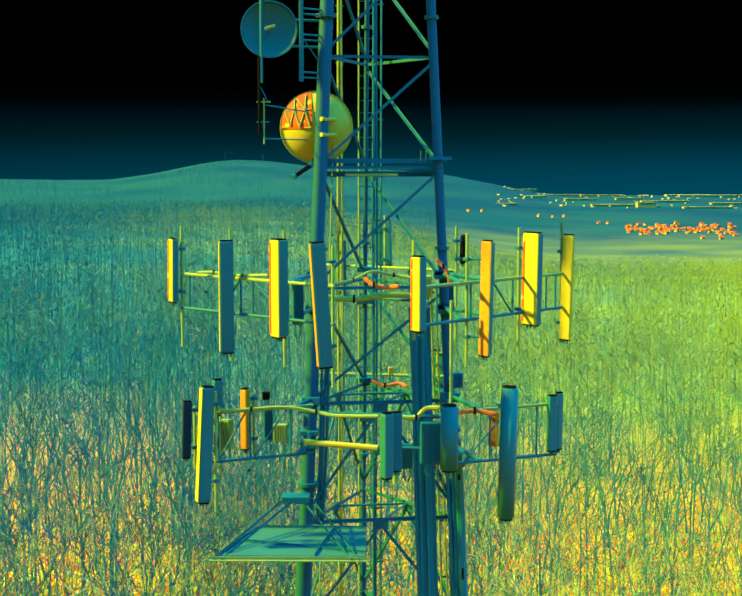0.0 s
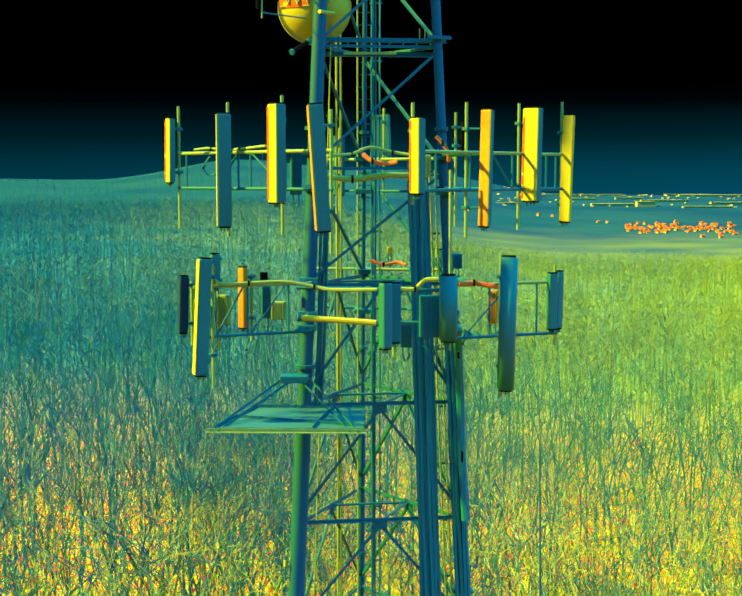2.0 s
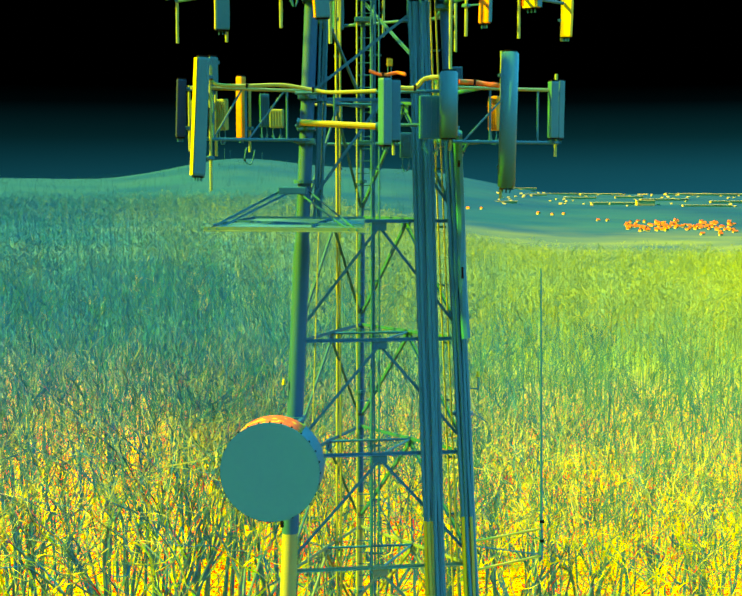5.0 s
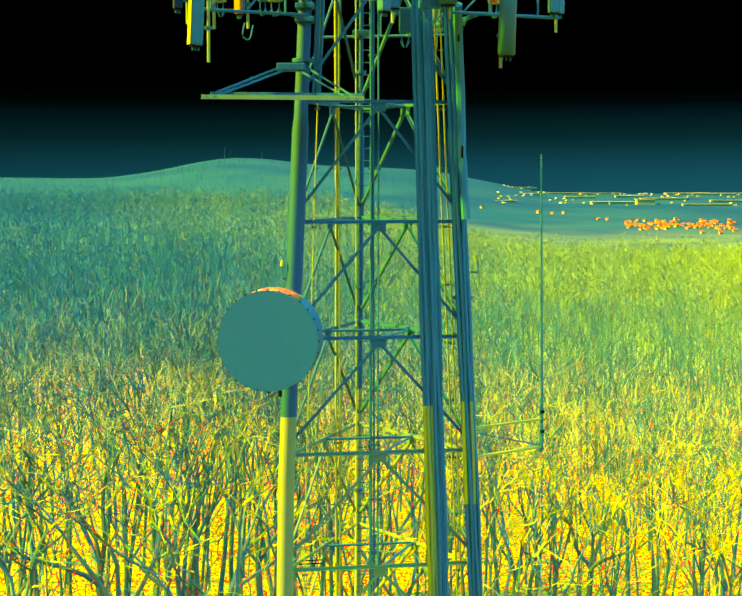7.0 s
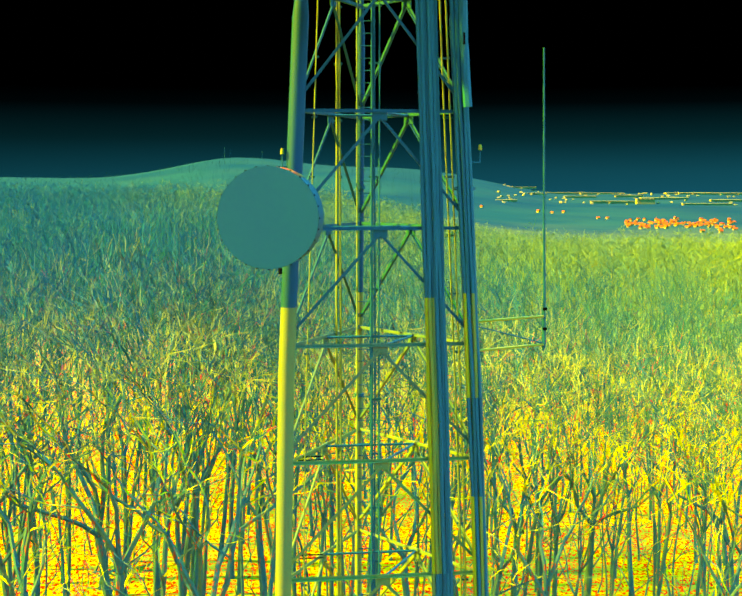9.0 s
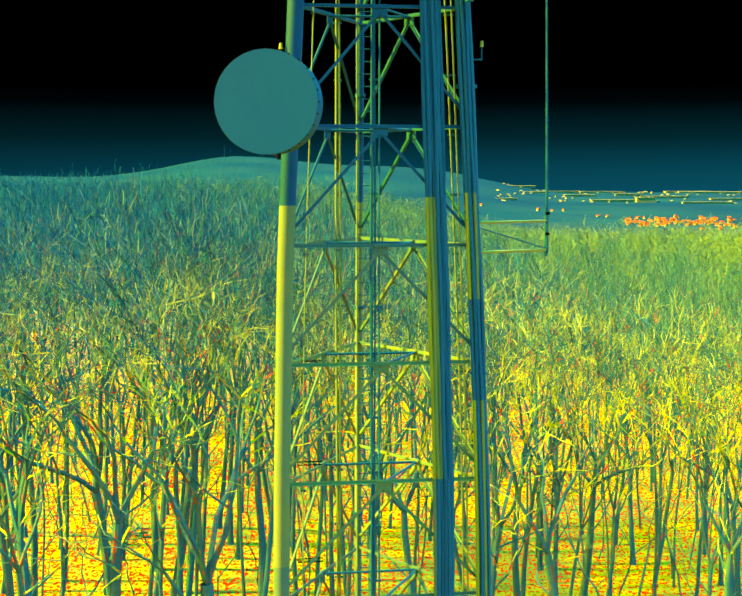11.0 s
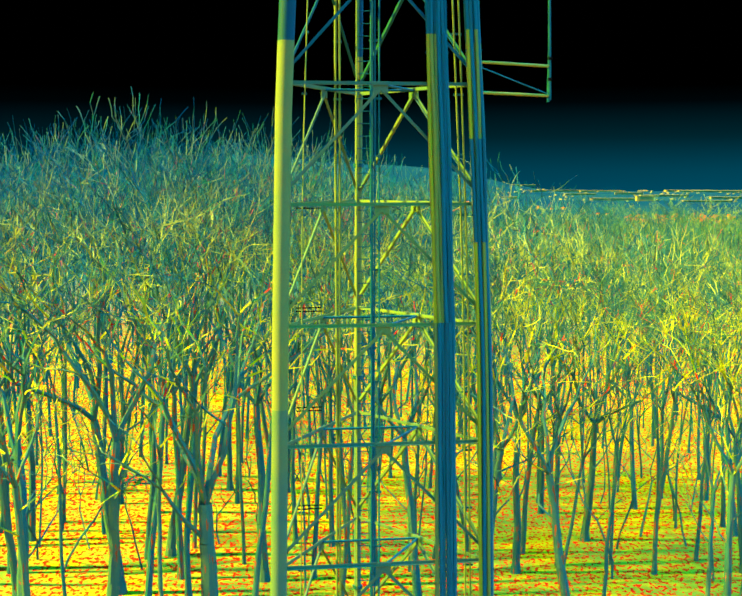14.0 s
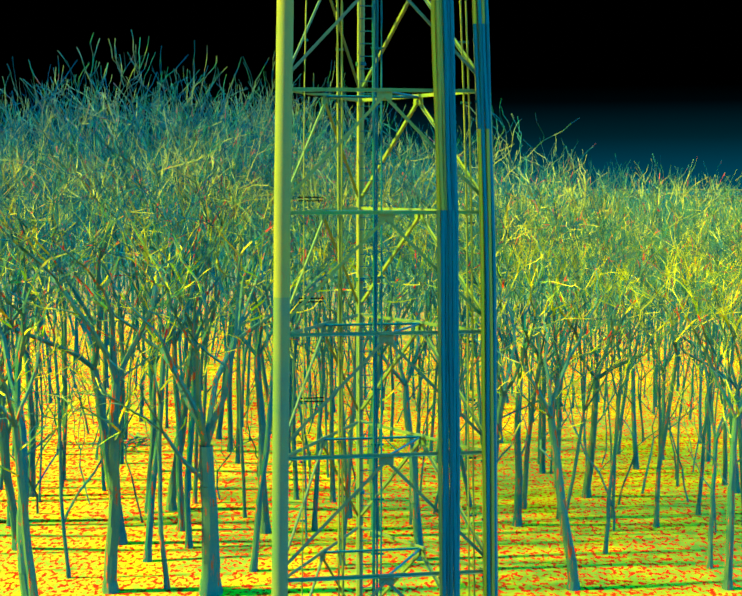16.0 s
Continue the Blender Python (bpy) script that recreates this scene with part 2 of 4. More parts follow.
def ground_z(x, y):
    r, az = math.hypot(x, y), math.degrees(math.atan2(x, y))
    right = smooth(-4, 9, az) * (1 - smooth(60, 120, az))
    z = -2.0 + 2.5 * smooth(58, 130, r) * (1 - smooth(-9, 3, az)) * smooth(-60, -30, az)
    z += -52 * smooth(110, 1500, r) * right
    z += 3.5 * smooth(120, 420, r) * (1 - right) - 20 * smooth(700, 2000, r) * (1 - right)
    crest = 62 * math.exp(-((az + 6.0) / 3.6) ** 2) + 40 * math.exp(-((az - 1.0) / 5.0) ** 2) + 42
    z += (crest + 16 * right) * smooth(2300, 4000, r) * (1 - 0.55 * smooth(3, 9, az))
    z += 1.6 * noise.noise((x * 0.012, y * 0.012, 3)) * smooth(60, 200, r)
    z += 9 * noise.noise((x * 0.0016, y * 0.0016, 7)) * smooth(900, 2500, r)
    return z


def ground():
    radii = [0, 12, 25, 35, 45, 55, 65, 78, 92, 110, 130, 155, 185, 220, 260, 310, 370, 440, 520, 620, 740, 880, 1050, 1250, 1500, 1800, 2150, 2500, 2900, 3300, 3700, 4100, 4500, 4800]
    steps = [math.radians(a) for a in list(range(-180, -24, 12)) + [x * 0.75 for x in range(-32, 33)] + list(range(36, 180, 12))]
    verts, faces = [], []
    for r in radii:
        for a in steps:
            x, y = r * math.sin(a), r * math.cos(a)
            verts.append((x, y, ground_z(x, y)))
    k = len(steps)
    for i in range(len(radii) - 1):
        for j in range(k):
            a, b = i * k + j, i * k + (j + 1) % k
            faces.append((a, b, b + k, a + k) if i else (a, b + k, a + k))
    me = bpy.data.meshes.new("ground")
    me.from_pydata(verts, [], faces)
    me.polygons.foreach_set("use_smooth", [True] * len(me.polygons))
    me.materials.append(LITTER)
    tagged(new("ground", me), "leaf-strewn woodland ground with long tree shadows", "ground", kind="structure")


LITTER = material("leaf_litter", (0.250, 0.212, 0.001), (0.080, 0.140, 0.016), 0.22, 1.4, 0.95, 0, 0.6, 0.16, spots=(0.36, 0.012, 0.001), spot_scale=4.6, spot_at=0.507, stretch=(1.0, 0.6, 1))
# far haze and bluer valley air put into the ground colour
haze_by_place(LITTER, (0.010, 0.070, 0.076), (0.110, 0.155, 0.012), 130, 225, 1.0, 0.006)
haze_by_place(LITTER, (0.001, 0.026, 0.052), (0.070, 0.090, 0.020), 500, 1300, 1.0, 0.006)
haze_by_place(LITTER, (0.005, 0.036, 0.042), (0.000, 0.018, 0.044), 1400, 2300, 0.95, 0.0028)
ground()


# ---- trees ----
def limb(verts, faces, p, q, r, r2, n=4):
    d = (q - p)
    if d.length < 1e-4:
        return
    rot = d.to_track_quat("Z", "Y").to_matrix()
    base = len(verts)
    for c, rad in ((p, r), (q, r2)):
        for k in range(n):
            a = 6.2832 * k / n
            verts.append(c + rot @ Vector((rad * math.cos(a), rad * math.sin(a), 0)))
    for k in range(n):
        faces.append((base + k, base + (k + 1) % n, base + n + (k + 1) % n, base + n + k))


def branch(rng, out, p, d, length, r, depth, rise, floor):
    """A crooked limb with side shoots that forks at its end into thinner ones."""
    segs = 4
    for i in range(segs):
        bend = 0.17 if r > 0.06 else 0.27
        d = (d + Vector((rng.gauss(0, bend), rng.gauss(0, bend), rng.gauss(0, 0.12) + rise))).normalized()
        q = p + d * (length / segs)
        r2 = max(r * (1 - 0.30 / segs), floor * 0.8)
        stout = 2 if r > 0.055 else 0
        limb(out[stout], out[stout + 1], p, q, r, r2, 5 if r > 0.07 else 3)
        if depth > 0 and i and rng.random() < 0.13:
            side = Vector((rng.gauss(0, 1), rng.gauss(0, 1), rng.gauss(0.15, 0.4))).normalized()
            branch(rng, out, q, (d * 0.5 + side * 0.9).normalized(), length * rng.uniform(0.35, 0.65), max(r2 * 0.5, floor), min(depth - 2, 1), rise, floor)
        p, r = q, r2
    if depth > 0:
        az = rng.uniform(0, 6.2832)
        kids = 2 if rng.random() < 0.70 else 3
        u = d.orthogonal().normalized()
        v = d.cross(u)
        for k in range(kids):
            a = az + 6.2832 * k / kids + rng.gauss(0, 0.35)
            e = (d + (u * math.cos(a) + v * math.sin(a)) * rng.uniform(0.25, 0.66)).normalized()
            branch(rng, out, p, e, length * rng.uniform(0.62, 0.90), max(r * rng.uniform(0.58, 0.80), floor), depth - 1, rise, floor)


def tree_meshes(seed, height, spread, fork, radius, depth, limbs=3, floor=0.02):
    """Trunk and crown of a bare tree, as two meshes."""
    rng = random.Random(seed)
    trunk, crown = ([], []), ([], [], [], [])
    p, d, r = Vector((0, 0, -0.3)), Vector((rng.gauss(0, 0.04), rng.gauss(0, 0.04), 1)).normalized(), radius * 0.85
    limb(trunk[0], trunk[1], p, p + Vector((0, 0, 0.8)), r * 1.45, r * 1.05, 9)
    p = p + Vector((0, 0, 0.75))
    n = 7
    for i in range(n):
        d = (d + Vector((rng.gauss(0, 0.06), rng.gauss(0, 0.06), 0.08))).normalized()
        q = p + d * (height * fork / n)
        r2 = r * 0.95
        limb(trunk[0], trunk[1], p, q, r, r2, 9)
        if i > 2 and rng.random() < 0.4:
            az = rng.uniform(0, 6.2832)
            branch(rng, crown, q, Vector((math.cos(az), math.sin(az), 0.7)).normalized(), height * 0.13, r2 * 0.32, 2, 0.03, floor)
        p, r = q, r2
    az = rng.uniform(0, 6.2832)
    for k in range(limbs):
        a = az + 6.2832 * k / limbs + rng.gauss(0, 0.3)
        e = (d + Vector((math.cos(a), math.sin(a), 0)) * spread * rng.uniform(0.5, 1.1)).normalized()
        branch(rng, crown, p, e, height * rng.uniform(0.17, 0.24), r * rng.uniform(0.55, 0.75) * (0.78 if limbs > 4 else 1.0), depth, 0.07, floor)
    tall = max(v.z for v in crown[0])
    trunk[1].extend(tuple(i + len(trunk[0]) for i in f) for f in crown[3])
    trunk[0].extend(crown[2])
    made = []
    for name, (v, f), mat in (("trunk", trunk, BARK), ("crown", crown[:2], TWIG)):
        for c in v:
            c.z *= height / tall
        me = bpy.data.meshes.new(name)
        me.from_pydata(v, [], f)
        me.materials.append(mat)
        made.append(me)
    return made


def make_tree(name, meshes, label, group="bare trees of the wood"):
    ob = thing(name, (0, 0, 0), label, "tree", group)
    for me in meshes:
        new(me.name.split(".")[0], me).parent = ob
    return ob


KINDS = [
    (tree_meshes(1, 20, 0.50, 0.24, 0.44, 4, 5), "broad bare tree forking low into many upright limbs"),
    (tree_meshes(2, 20, 0.40, 0.48, 0.30, 4, 3), "tall bare tree with a slim straight trunk"),
    (tree_meshes(3, 20, 0.60, 0.36, 0.25, 4, 4), "bare woodland tree with crooked ascending limbs"),
    (tree_meshes(4, 20, 0.35, 0.50, 0.17, 3, 3), "slender bare tree among the leaf litter"),
    (tree_meshes(9, 20, 0.80, 0.34, 0.28, 4, 4), "spreading bare tree with long side limbs"),
    (tree_meshes(6, 20, 0.40, 0.42, 0.13, 3, 2), "young thin bare tree with short twigs"),
    (tree_meshes(7, 20, 0.55, 0.40, 0.25, 4, 3), "tall bare tree whose trunk divides half way up"),
    (tree_meshes(8, 20, 0.70, 0.32, 0.23, 4, 4), "bare tree with a wide open crown of twigs"),
    (tree_meshes(14, 20, 0.65, 0.42, 0.20, 3, 4, 0.022), "bare tree deeper in the wood with a twiggy crown"),
    (tree_meshes(15, 20, 0.55, 0.48, 0.17, 3, 3, 0.022), "slim bare tree deeper in the wood"),
    (tree_meshes(16, 20, 0.80, 0.38, 0.19, 3, 4, 0.022), "bare tree deeper in the wood with spreading limbs"),
]
MODELS = [make_tree("tree", meshes, label) for meshes, label in KINDS]

# height of the tree tops over the bearing from the tower, in degrees
TOPS = [(-30, 20.0), (-17, 21.3), (-12, 22.7), (-5, 21.6), (0, 20.8), (5.5, 19.6), (9, 18.4), (13, 17.6), (17, 16.8), (30, 16.5)]
SPOTS = []
rt = random.Random(11)


def plant(k, x, y, share, lean_x, lean_y, turn, wide=1.0, first=False):
    """Sets a tree whose top reaches the given share of the wood's height there."""
    z = ground_z(x, y)
    s = (lerp_table(TOPS, math.degrees(math.atan2(x, y))) - z) * share / 20
    m = Matrix.Translation((x, y, z)) @ pose(0, 0, 0, lean_x, lean_y, 0) @ pose(0, 0, 0, 0, 0, turn)
    if first:
        ob = MODELS[k]
        ob.matrix_basis = m
    else:
        ob = copy_thing(MODELS[k], m)
    ob.scale = (s * wide, s * wide, s)


# trees that stand out singly: kind, x, y, share of height, sideways lean, turn
CHOSEN = [(0, -7.0, 55.0, 0.95, 0, 40), (1, -11.4, 55.2, 0.96, -4.5, 10), (1, 8.9, 55.6, 0.94, 1.0, 200), (1, -14.3, 52.8, 0.92, -6.5, 120), (6, -13.9, 52.2, 0.80, -5.0, 300),
          (6, 15.7, 55.6, 0.95, 1.0, 70), (3, -8.9, 61.8, 0.95, -1.0, 0), (3, -9.0, 55.6, 0.70, -3.0, 80), (3, 14.8, 65.8, 0.95, 3.0, 33), (5, 11.3, 61.0, 0.95, 2.0, 150),
          (2, 7.6, 66.0, 0.95, 2.0, 140), (6, -13.0, 76.5, 0.95, -1.0, 95), (4, 12.2, 72.0, 0.95, 2.0, 250), (2, -5.4, 64.5, 0.97, 0, 15), (7, -17.2, 61.5, 0.97, -3.0, 210),
          (2, 2.3, 60.0, 0.95, 0, 60), (6, 5.4, 58.5, 0.9, 3.0, 330), (4, -12.4, 62.5, 1.0, -1.5, 160), (2, 18.4, 62.0, 0.95, 1.0, 190), (6, 0.2, 64.0, 0.97, 0, 20)]
for k, x, y, share, lean, a in CHOSEN:
    SPOTS.append((x, y))
    plant(k, x, y, share, 0, lean, a)


def free(x, y, gap):
    return all((x - a) ** 2 + (y - b) ** 2 > gap * gap for a, b in SPOTS)


def scatter(count, near, far, gap, half=19.0):
    made, tries = [], 0
    while len(made) < count and tries < count * 30:
        tries += 1
        r = math.sqrt(rt.uniform(near ** 2, far ** 2))
        a = radians(rt.uniform(-half, half))
        x, y = r * math.sin(a), r * math.cos(a)
        if (r > 250 or free(x, y, gap)):
            if r <= 250:
                SPOTS.append((x, y))
            made.append((x, y))
    return made


for x, y in scatter(88, 58, 88, 2.5, 18.5):
    plant(rt.choice((1, 2, 2, 3, 3, 4, 5, 5, 6, 7, 7)), x, y, rt.uniform(0.92, 1.02) if x < 0 else rt.uniform(0.80, 1.0), rt.gauss(0, 2.4), rt.gauss(0, 3.0), rt.uniform(0, 360), rt.uniform(0.48, 0.8))
for x, y in scatter(175, 84, 150, 2.6, 18.5):
    plant(rt.choice((8, 9, 9, 10)), x, y, rt.uniform(0.96, 1.06) if x < 0 else rt.uniform(0.86, 1.0), rt.gauss(0, 2.4), rt.gauss(0, 3.0), rt.uniform(0, 360), rt.uniform(0.5, 0.8))
# the first of each kind stands in the wood too
for k, (x, y) in enumerate([(-20.5, 66), (-10.8, 68.5), (19.5, 66), (-4.2, 71), (21, 73), (2.4, 69), (-19.0, 71), (10.5, 78), (-26, 92), (6, 95), (22, 96)]):
    plant(k, x, y, 0.95, 0, 0, 30 * k, 0.9, True)


def undergrowth(count, near, far):
    """Thin saplings under the taller trees, too many and too slight to count."""
    rng = random.Random(77)
    verts, faces = [], []
    for x, y in scatter(count, near, far, 1.5, 18.5):
        out = ([], [], [], [])
        branch(rng, out, Vector((x, y, ground_z(x, y) - 0.2)), Vector((rng.gauss(0, 0.08), rng.gauss(0, 0.08), 1)).normalized(), rng.uniform(3.0, 5.2), rng.uniform(0.05, 0.09), 2, 0.10, 0.022)
        for v, f in (out[:2], out[2:]):
            k = len(verts)
            verts.extend(v)
            faces.extend(tuple(i + k for i in q) for q in f)
    me = bpy.data.meshes.new("undergrowth")
    me.from_pydata(verts, [], faces)
    me.materials.append(BARK)
    tagged(new("undergrowth", me), "thin bare saplings scattered under the taller trees", "undergrowth", kind="stuff")


def far_trees(name, count, near, far, twigs, seed, label, fine, trunk, mat=WOODS):
    """Many bare trees too far off to count, in one mesh: slim trunks under soft crowns of fine twigs."""
    rng = random.Random(seed)
    verts, faces = [], []
    for x, y in scatter(count, near, far, 0, 18.5):
        if near > 800 and x > 0.06 * y:
            continue
        z = ground_z(x, y)
        h = rng.uniform(14.5, 21) * (1.0 if x < 0.05 * y else 0.86)
        lump = 1 + 0.22 * noise.noise((x * 0.03, y * 0.03, 1))
        h *= min(lump, 1.08)
        base = Vector((x, y, z))
        lean = Vector((rng.gauss(0, 0.06), rng.gauss(0, 0.06), 1))
        limb(verts, faces, base, base + lean * h * 0.8, trunk, trunk * 0.3, 3)
        for _ in range(twigs):
            f = rng.uniform(0.30, 1.0)
            az, out = rng.uniform(0, 6.2832), math.sqrt(rng.random()) * 3.4 * math.sin(3.1416 * min(0.18 + 0.82 * f, 0.96))
            p = base + lean * (h * f * 0.93) + Vector((math.cos(az) * out, math.sin(az) * out, 0))
            d = Vector((math.cos(az) * 0.7 + rng.gauss(0, 0.4), math.sin(az) * 0.7 + rng.gauss(0, 0.4), rng.uniform(0.2, 1.0)))
            limb(verts, faces, p, p + d * rng.uniform(0.7, 1.9), fine, fine * 0.6, 3)
    me = bpy.data.meshes.new(name)
    me.from_pydata(verts, [], faces)
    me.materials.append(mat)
    tagged(new(name, me), label, "woods", kind="stuff")


def brush_pile(x, y):
    """A heap of fallen limbs on the ground."""
    rng = random.Random(31)
    ob = thing("brush_pile", (x, y, ground_z(x, y)), "heap of dark fallen branches on the leaf litter", "brush pile")
    for _ in range(16):
        out = ([], [], [], [])
        a = rng.uniform(0, 6.2832)
        p = Vector((rng.gauss(0, 0.9), rng.gauss(0, 0.6), rng.uniform(0.05, 0.35)))
        branch(rng, out, p, Vector((math.cos(a), math.sin(a), rng.uniform(0.0, 0.35))).normalized(), rng.uniform(0.9, 1.8), rng.uniform(0.04, 0.09), 1, -0.02, 0.015)
        me = bpy.data.meshes.new("branch")
        me.from_pydata(out[0] + out[2], [], out[1] + [tuple(i + len(out[0]) for i in f) for f in out[3]])
        me.materials.append(BARK)
        new("branch", me).parent = ob


brush_pile(-15.8, 82.5)


undergrowth(340, 66, 165)
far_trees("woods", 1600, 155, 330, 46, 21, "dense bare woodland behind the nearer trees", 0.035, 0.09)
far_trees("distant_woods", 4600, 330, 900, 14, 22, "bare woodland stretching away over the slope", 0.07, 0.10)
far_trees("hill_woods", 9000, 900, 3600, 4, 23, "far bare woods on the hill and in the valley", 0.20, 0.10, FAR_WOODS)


# ---- lattice tower ----
AXIS = Vector((0.08, 30.3, 0))
WIDTH = [(-2, 5.2), (7, 4.95), (15, 4.72), (20, 4.32), (28, 3.55), (36, 2.80), (44, 2.05)]
BEARING = {"a": radians(218), "b": radians(338), "c": radians(98)}
LEVELS = [-1.2, 1.5, 4.25, 7.0, 9.78, 12.55, 15.25, 17.95, 20.62, 23.28, 25.93, 28.65, 31.4, 34.05, 36.8, 39.3, 41.8]


def corner(leg, z, out=0.0):
    r = lerp_table(WIDTH, z) / math.sqrt(3) + out
    a = BEARING[leg]
    inset = 0.10 * (1 - smooth(14, 21, z)) if leg == "a" else 0.0
    return Vector((AXIS.x + r * math.cos(a) + inset, AXIS.y + r * math.sin(a), z))


def lattice_tower():
    t = thing("lattice_tower", (AXIS.x, AXIS.y, -2), "tall three-legged galvanised steel lattice tower carrying antennas", "tower")
    off = Vector((-AXIS.x, -AXIS.y, 2))

    def put(name, bm, mat, parent=None, label=""):
        bmesh.ops.translate(bm, verts=bm.verts, vec=off)
        return part(name, bm, mat, parent or t, label)

    for leg in "abc":
        n, wide = 18, {"a": 0.185, "b": 0.175, "c": 0.09}[leg]
        # each leg is bolted together from sections; middle one painted brighter for camera auto-contrast
        for knots, steel_tone in (([-2.0, 7, 13.4], LEG_LOW), ([13.4, 15, 20, 21.52], LEG_PALE), ([21.52, 28, 28.3, 36, 44], LEG_STEEL)):
            bm = bmesh.new()
            rings = []
            for z in knots:
                c, rad = corner(leg, z), wide * (1.0 if z < 28.1 else 0.84 if leg == "a" else 0.62)
                rings.append([bm.verts.new(c + Vector((rad * math.cos(6.2832 * k / n), rad * math.sin(6.2832 * k / n), 0))) for k in range(n)])
            for p, q in zip(rings, rings[1:]):
                for k in range(n):
                    bm.faces.new((p[k], p[(k + 1) % n], q[(k + 1) % n], q[k])).smooth = True
            bm.faces.new([bm.verts.new(v.co) for v in rings[0][::-1]])
            bm.faces.new([bm.verts.new(v.co) for v in rings[-1]])
            pole = put("leg", bm, steel_tone)
        for z in LEVELS[3::2]:
            if z < 22 and leg != "c":
                continue
            bm = bmesh.new()
            c = corner(leg, z + 0.9)
            wide_f = (0.24 if z < 28 or leg == "a" else 0.16) if leg != "c" else 0.13
            rod(bm, c - Vector((0, 0, 0.04)), c - Vector((0, 0, 0.004)), wide_f, n=16)
            rod(bm, c + Vector((0, 0, 0.004)), c + Vector((0, 0, 0.04)), wide_f, n=16)
            put("flange", bm, STEEL, pole)
    for lo, hi in zip(LEVELS, LEVELS[1:]):
        upper = lo > 31
        # brace colour brightened by height too, for the same auto-contrast
        steel_tone = STEEL_LIGHT if 14 < hi < 19 else LEG_LOW if hi < 23 else STEEL
        for p, q in (("a", "b"), ("b", "c"), ("c", "a")):
            P, Q = corner(p, hi), corner(q, hi)
            d = (Q - P).normalized()
            bm = bmesh.new()
            angle_bar(bm, P + d * 0.1, Q - d * 0.1, 0.08 if not upper else 0.065)
            put("horizontal_brace", bm, steel_tone)
            if upper:
                bm = bmesh.new()
                if (p, q) == ("b", "c"):
                    angle_bar(bm, corner("c", hi - 0.1), corner("b", lo + 0.1), 0.06)
                elif (p, q) == ("a", "b"):
                    angle_bar(bm, corner("b", hi - 0.1), corner("a", lo + 0.1), 0.065)
                else:
                    angle_bar(bm, corner("c", lo + 0.1), corner("a", hi - 0.1), 0.06)
                put("diagonal_brace", bm, STEEL)
            else:
                mid = (P + Q) / 2
                for leg in (p, q):
                    foot = corner(leg, lo + 0.22)
                    bm = bmesh.new()
                    angle_bar(bm, mid - Vector((0, 0, 0.12)), foot, 0.068)
                    put("diagonal_brace", bm, steel_tone)
                rot = Matrix((d, d.cross(Vector((0, 0, 1))), Vector((0, 0, 1)))).transposed()
                bm = bmesh.new()
                slab(bm, mid - Vector((0, 0, 0.09)), (0.34, 0.018, 0.26), rot, 0.004)
                put("gusset_plate", bm, steel_tone)
                # inner plan brace
                if p != "b":
                    bm = bmesh.new()
                    other = (corner("b", hi) + corner("c", hi)) / 2
                    rod(bm, mid - Vector((0, 0, 0.03)), other - Vector((0, 0, 0.03)), 0.03, n=6)
                    put("plan_brace", bm, STEEL)
    return t


lattice_tower()


def cable_run(x_of, y_of, z0, z1, offsets, r, mat, label, category="cable"):
    ob = thing("cable_run", (x_of(z0), y_of(z0), z0), label, category)
    base = Vector((x_of(z0), y_of(z0), z0))
    for dx, dy in offsets:
        bm = bmesh.new()
        zs = [z0 + (z1 - z0) * k / 6 for k in range(7)]
        bent(bm, [Vector((x_of(z) + dx + 0.012 * math.sin(z * 1.3 + dx * 40), y_of(z) + dy, z)) - base for z in zs], r, 6)
        part("cable", bm, mat[offsets.index((dx, dy)) % len(mat)] if isinstance(mat, tuple) else mat, ob)
    z = z0 + 0.6
    xs, ys = [o[0] for o in offsets], [o[1] for o in offsets]
    while z < z1:
        bm = bmesh.new()
        slab(bm, Vector((x_of(z) + (min(xs) + max(xs)) / 2, y_of(z) + max(ys) + r + 0.02, z)) - base, (max(xs) - min(xs) + 0.12, 0.03, 0.05), None, 0.005)
        part("clamp", bm, STEEL, ob)
        z += 1.35
    return ob


def along(frac, deep):
    """A place on the front face between the two front legs, deep metres behind it."""
    return (lambda z: corner("a", z).lerp(corner("b", z), frac).x), (lambda z: corner("a", z).lerp(corner("b", z), frac).y + deep)


# thick feeder column and the bundle that hugs the front leg; both change colour by section
fx, fy = along(0.80, -0.12)
COLUMN = [(-0.19, 0), (-0.11, -0.03), (-0.03, 0.01), (0.05, -0.03), (0.13, 0), (0.20, 0.03)]
for z0, z1, coats in ((-1.8, 15.3, (STEEL_LIGHT, CABLE, CABLE, STEEL, CABLE, CABLE)), (15.3, 21.7, (CABLE_YELLOW, CABLE_PALE, STEEL_LIGHT, CABLE, STEEL, CABLE)), (21.7, 33.6, (CABLE, CABLE, STEEL, CABLE, CABLE, STEEL))):
    cable_run(fx, fy, z0, z1, COLUMN, 0.05, coats, "thick column of feeder cables clamped to the tower face")
gx, gy = along(0.98, -0.20)
BUNDLE = [(-0.05, 0), (0.04, -0.02), (0.13, 0.0), (0.20, 0.03)]
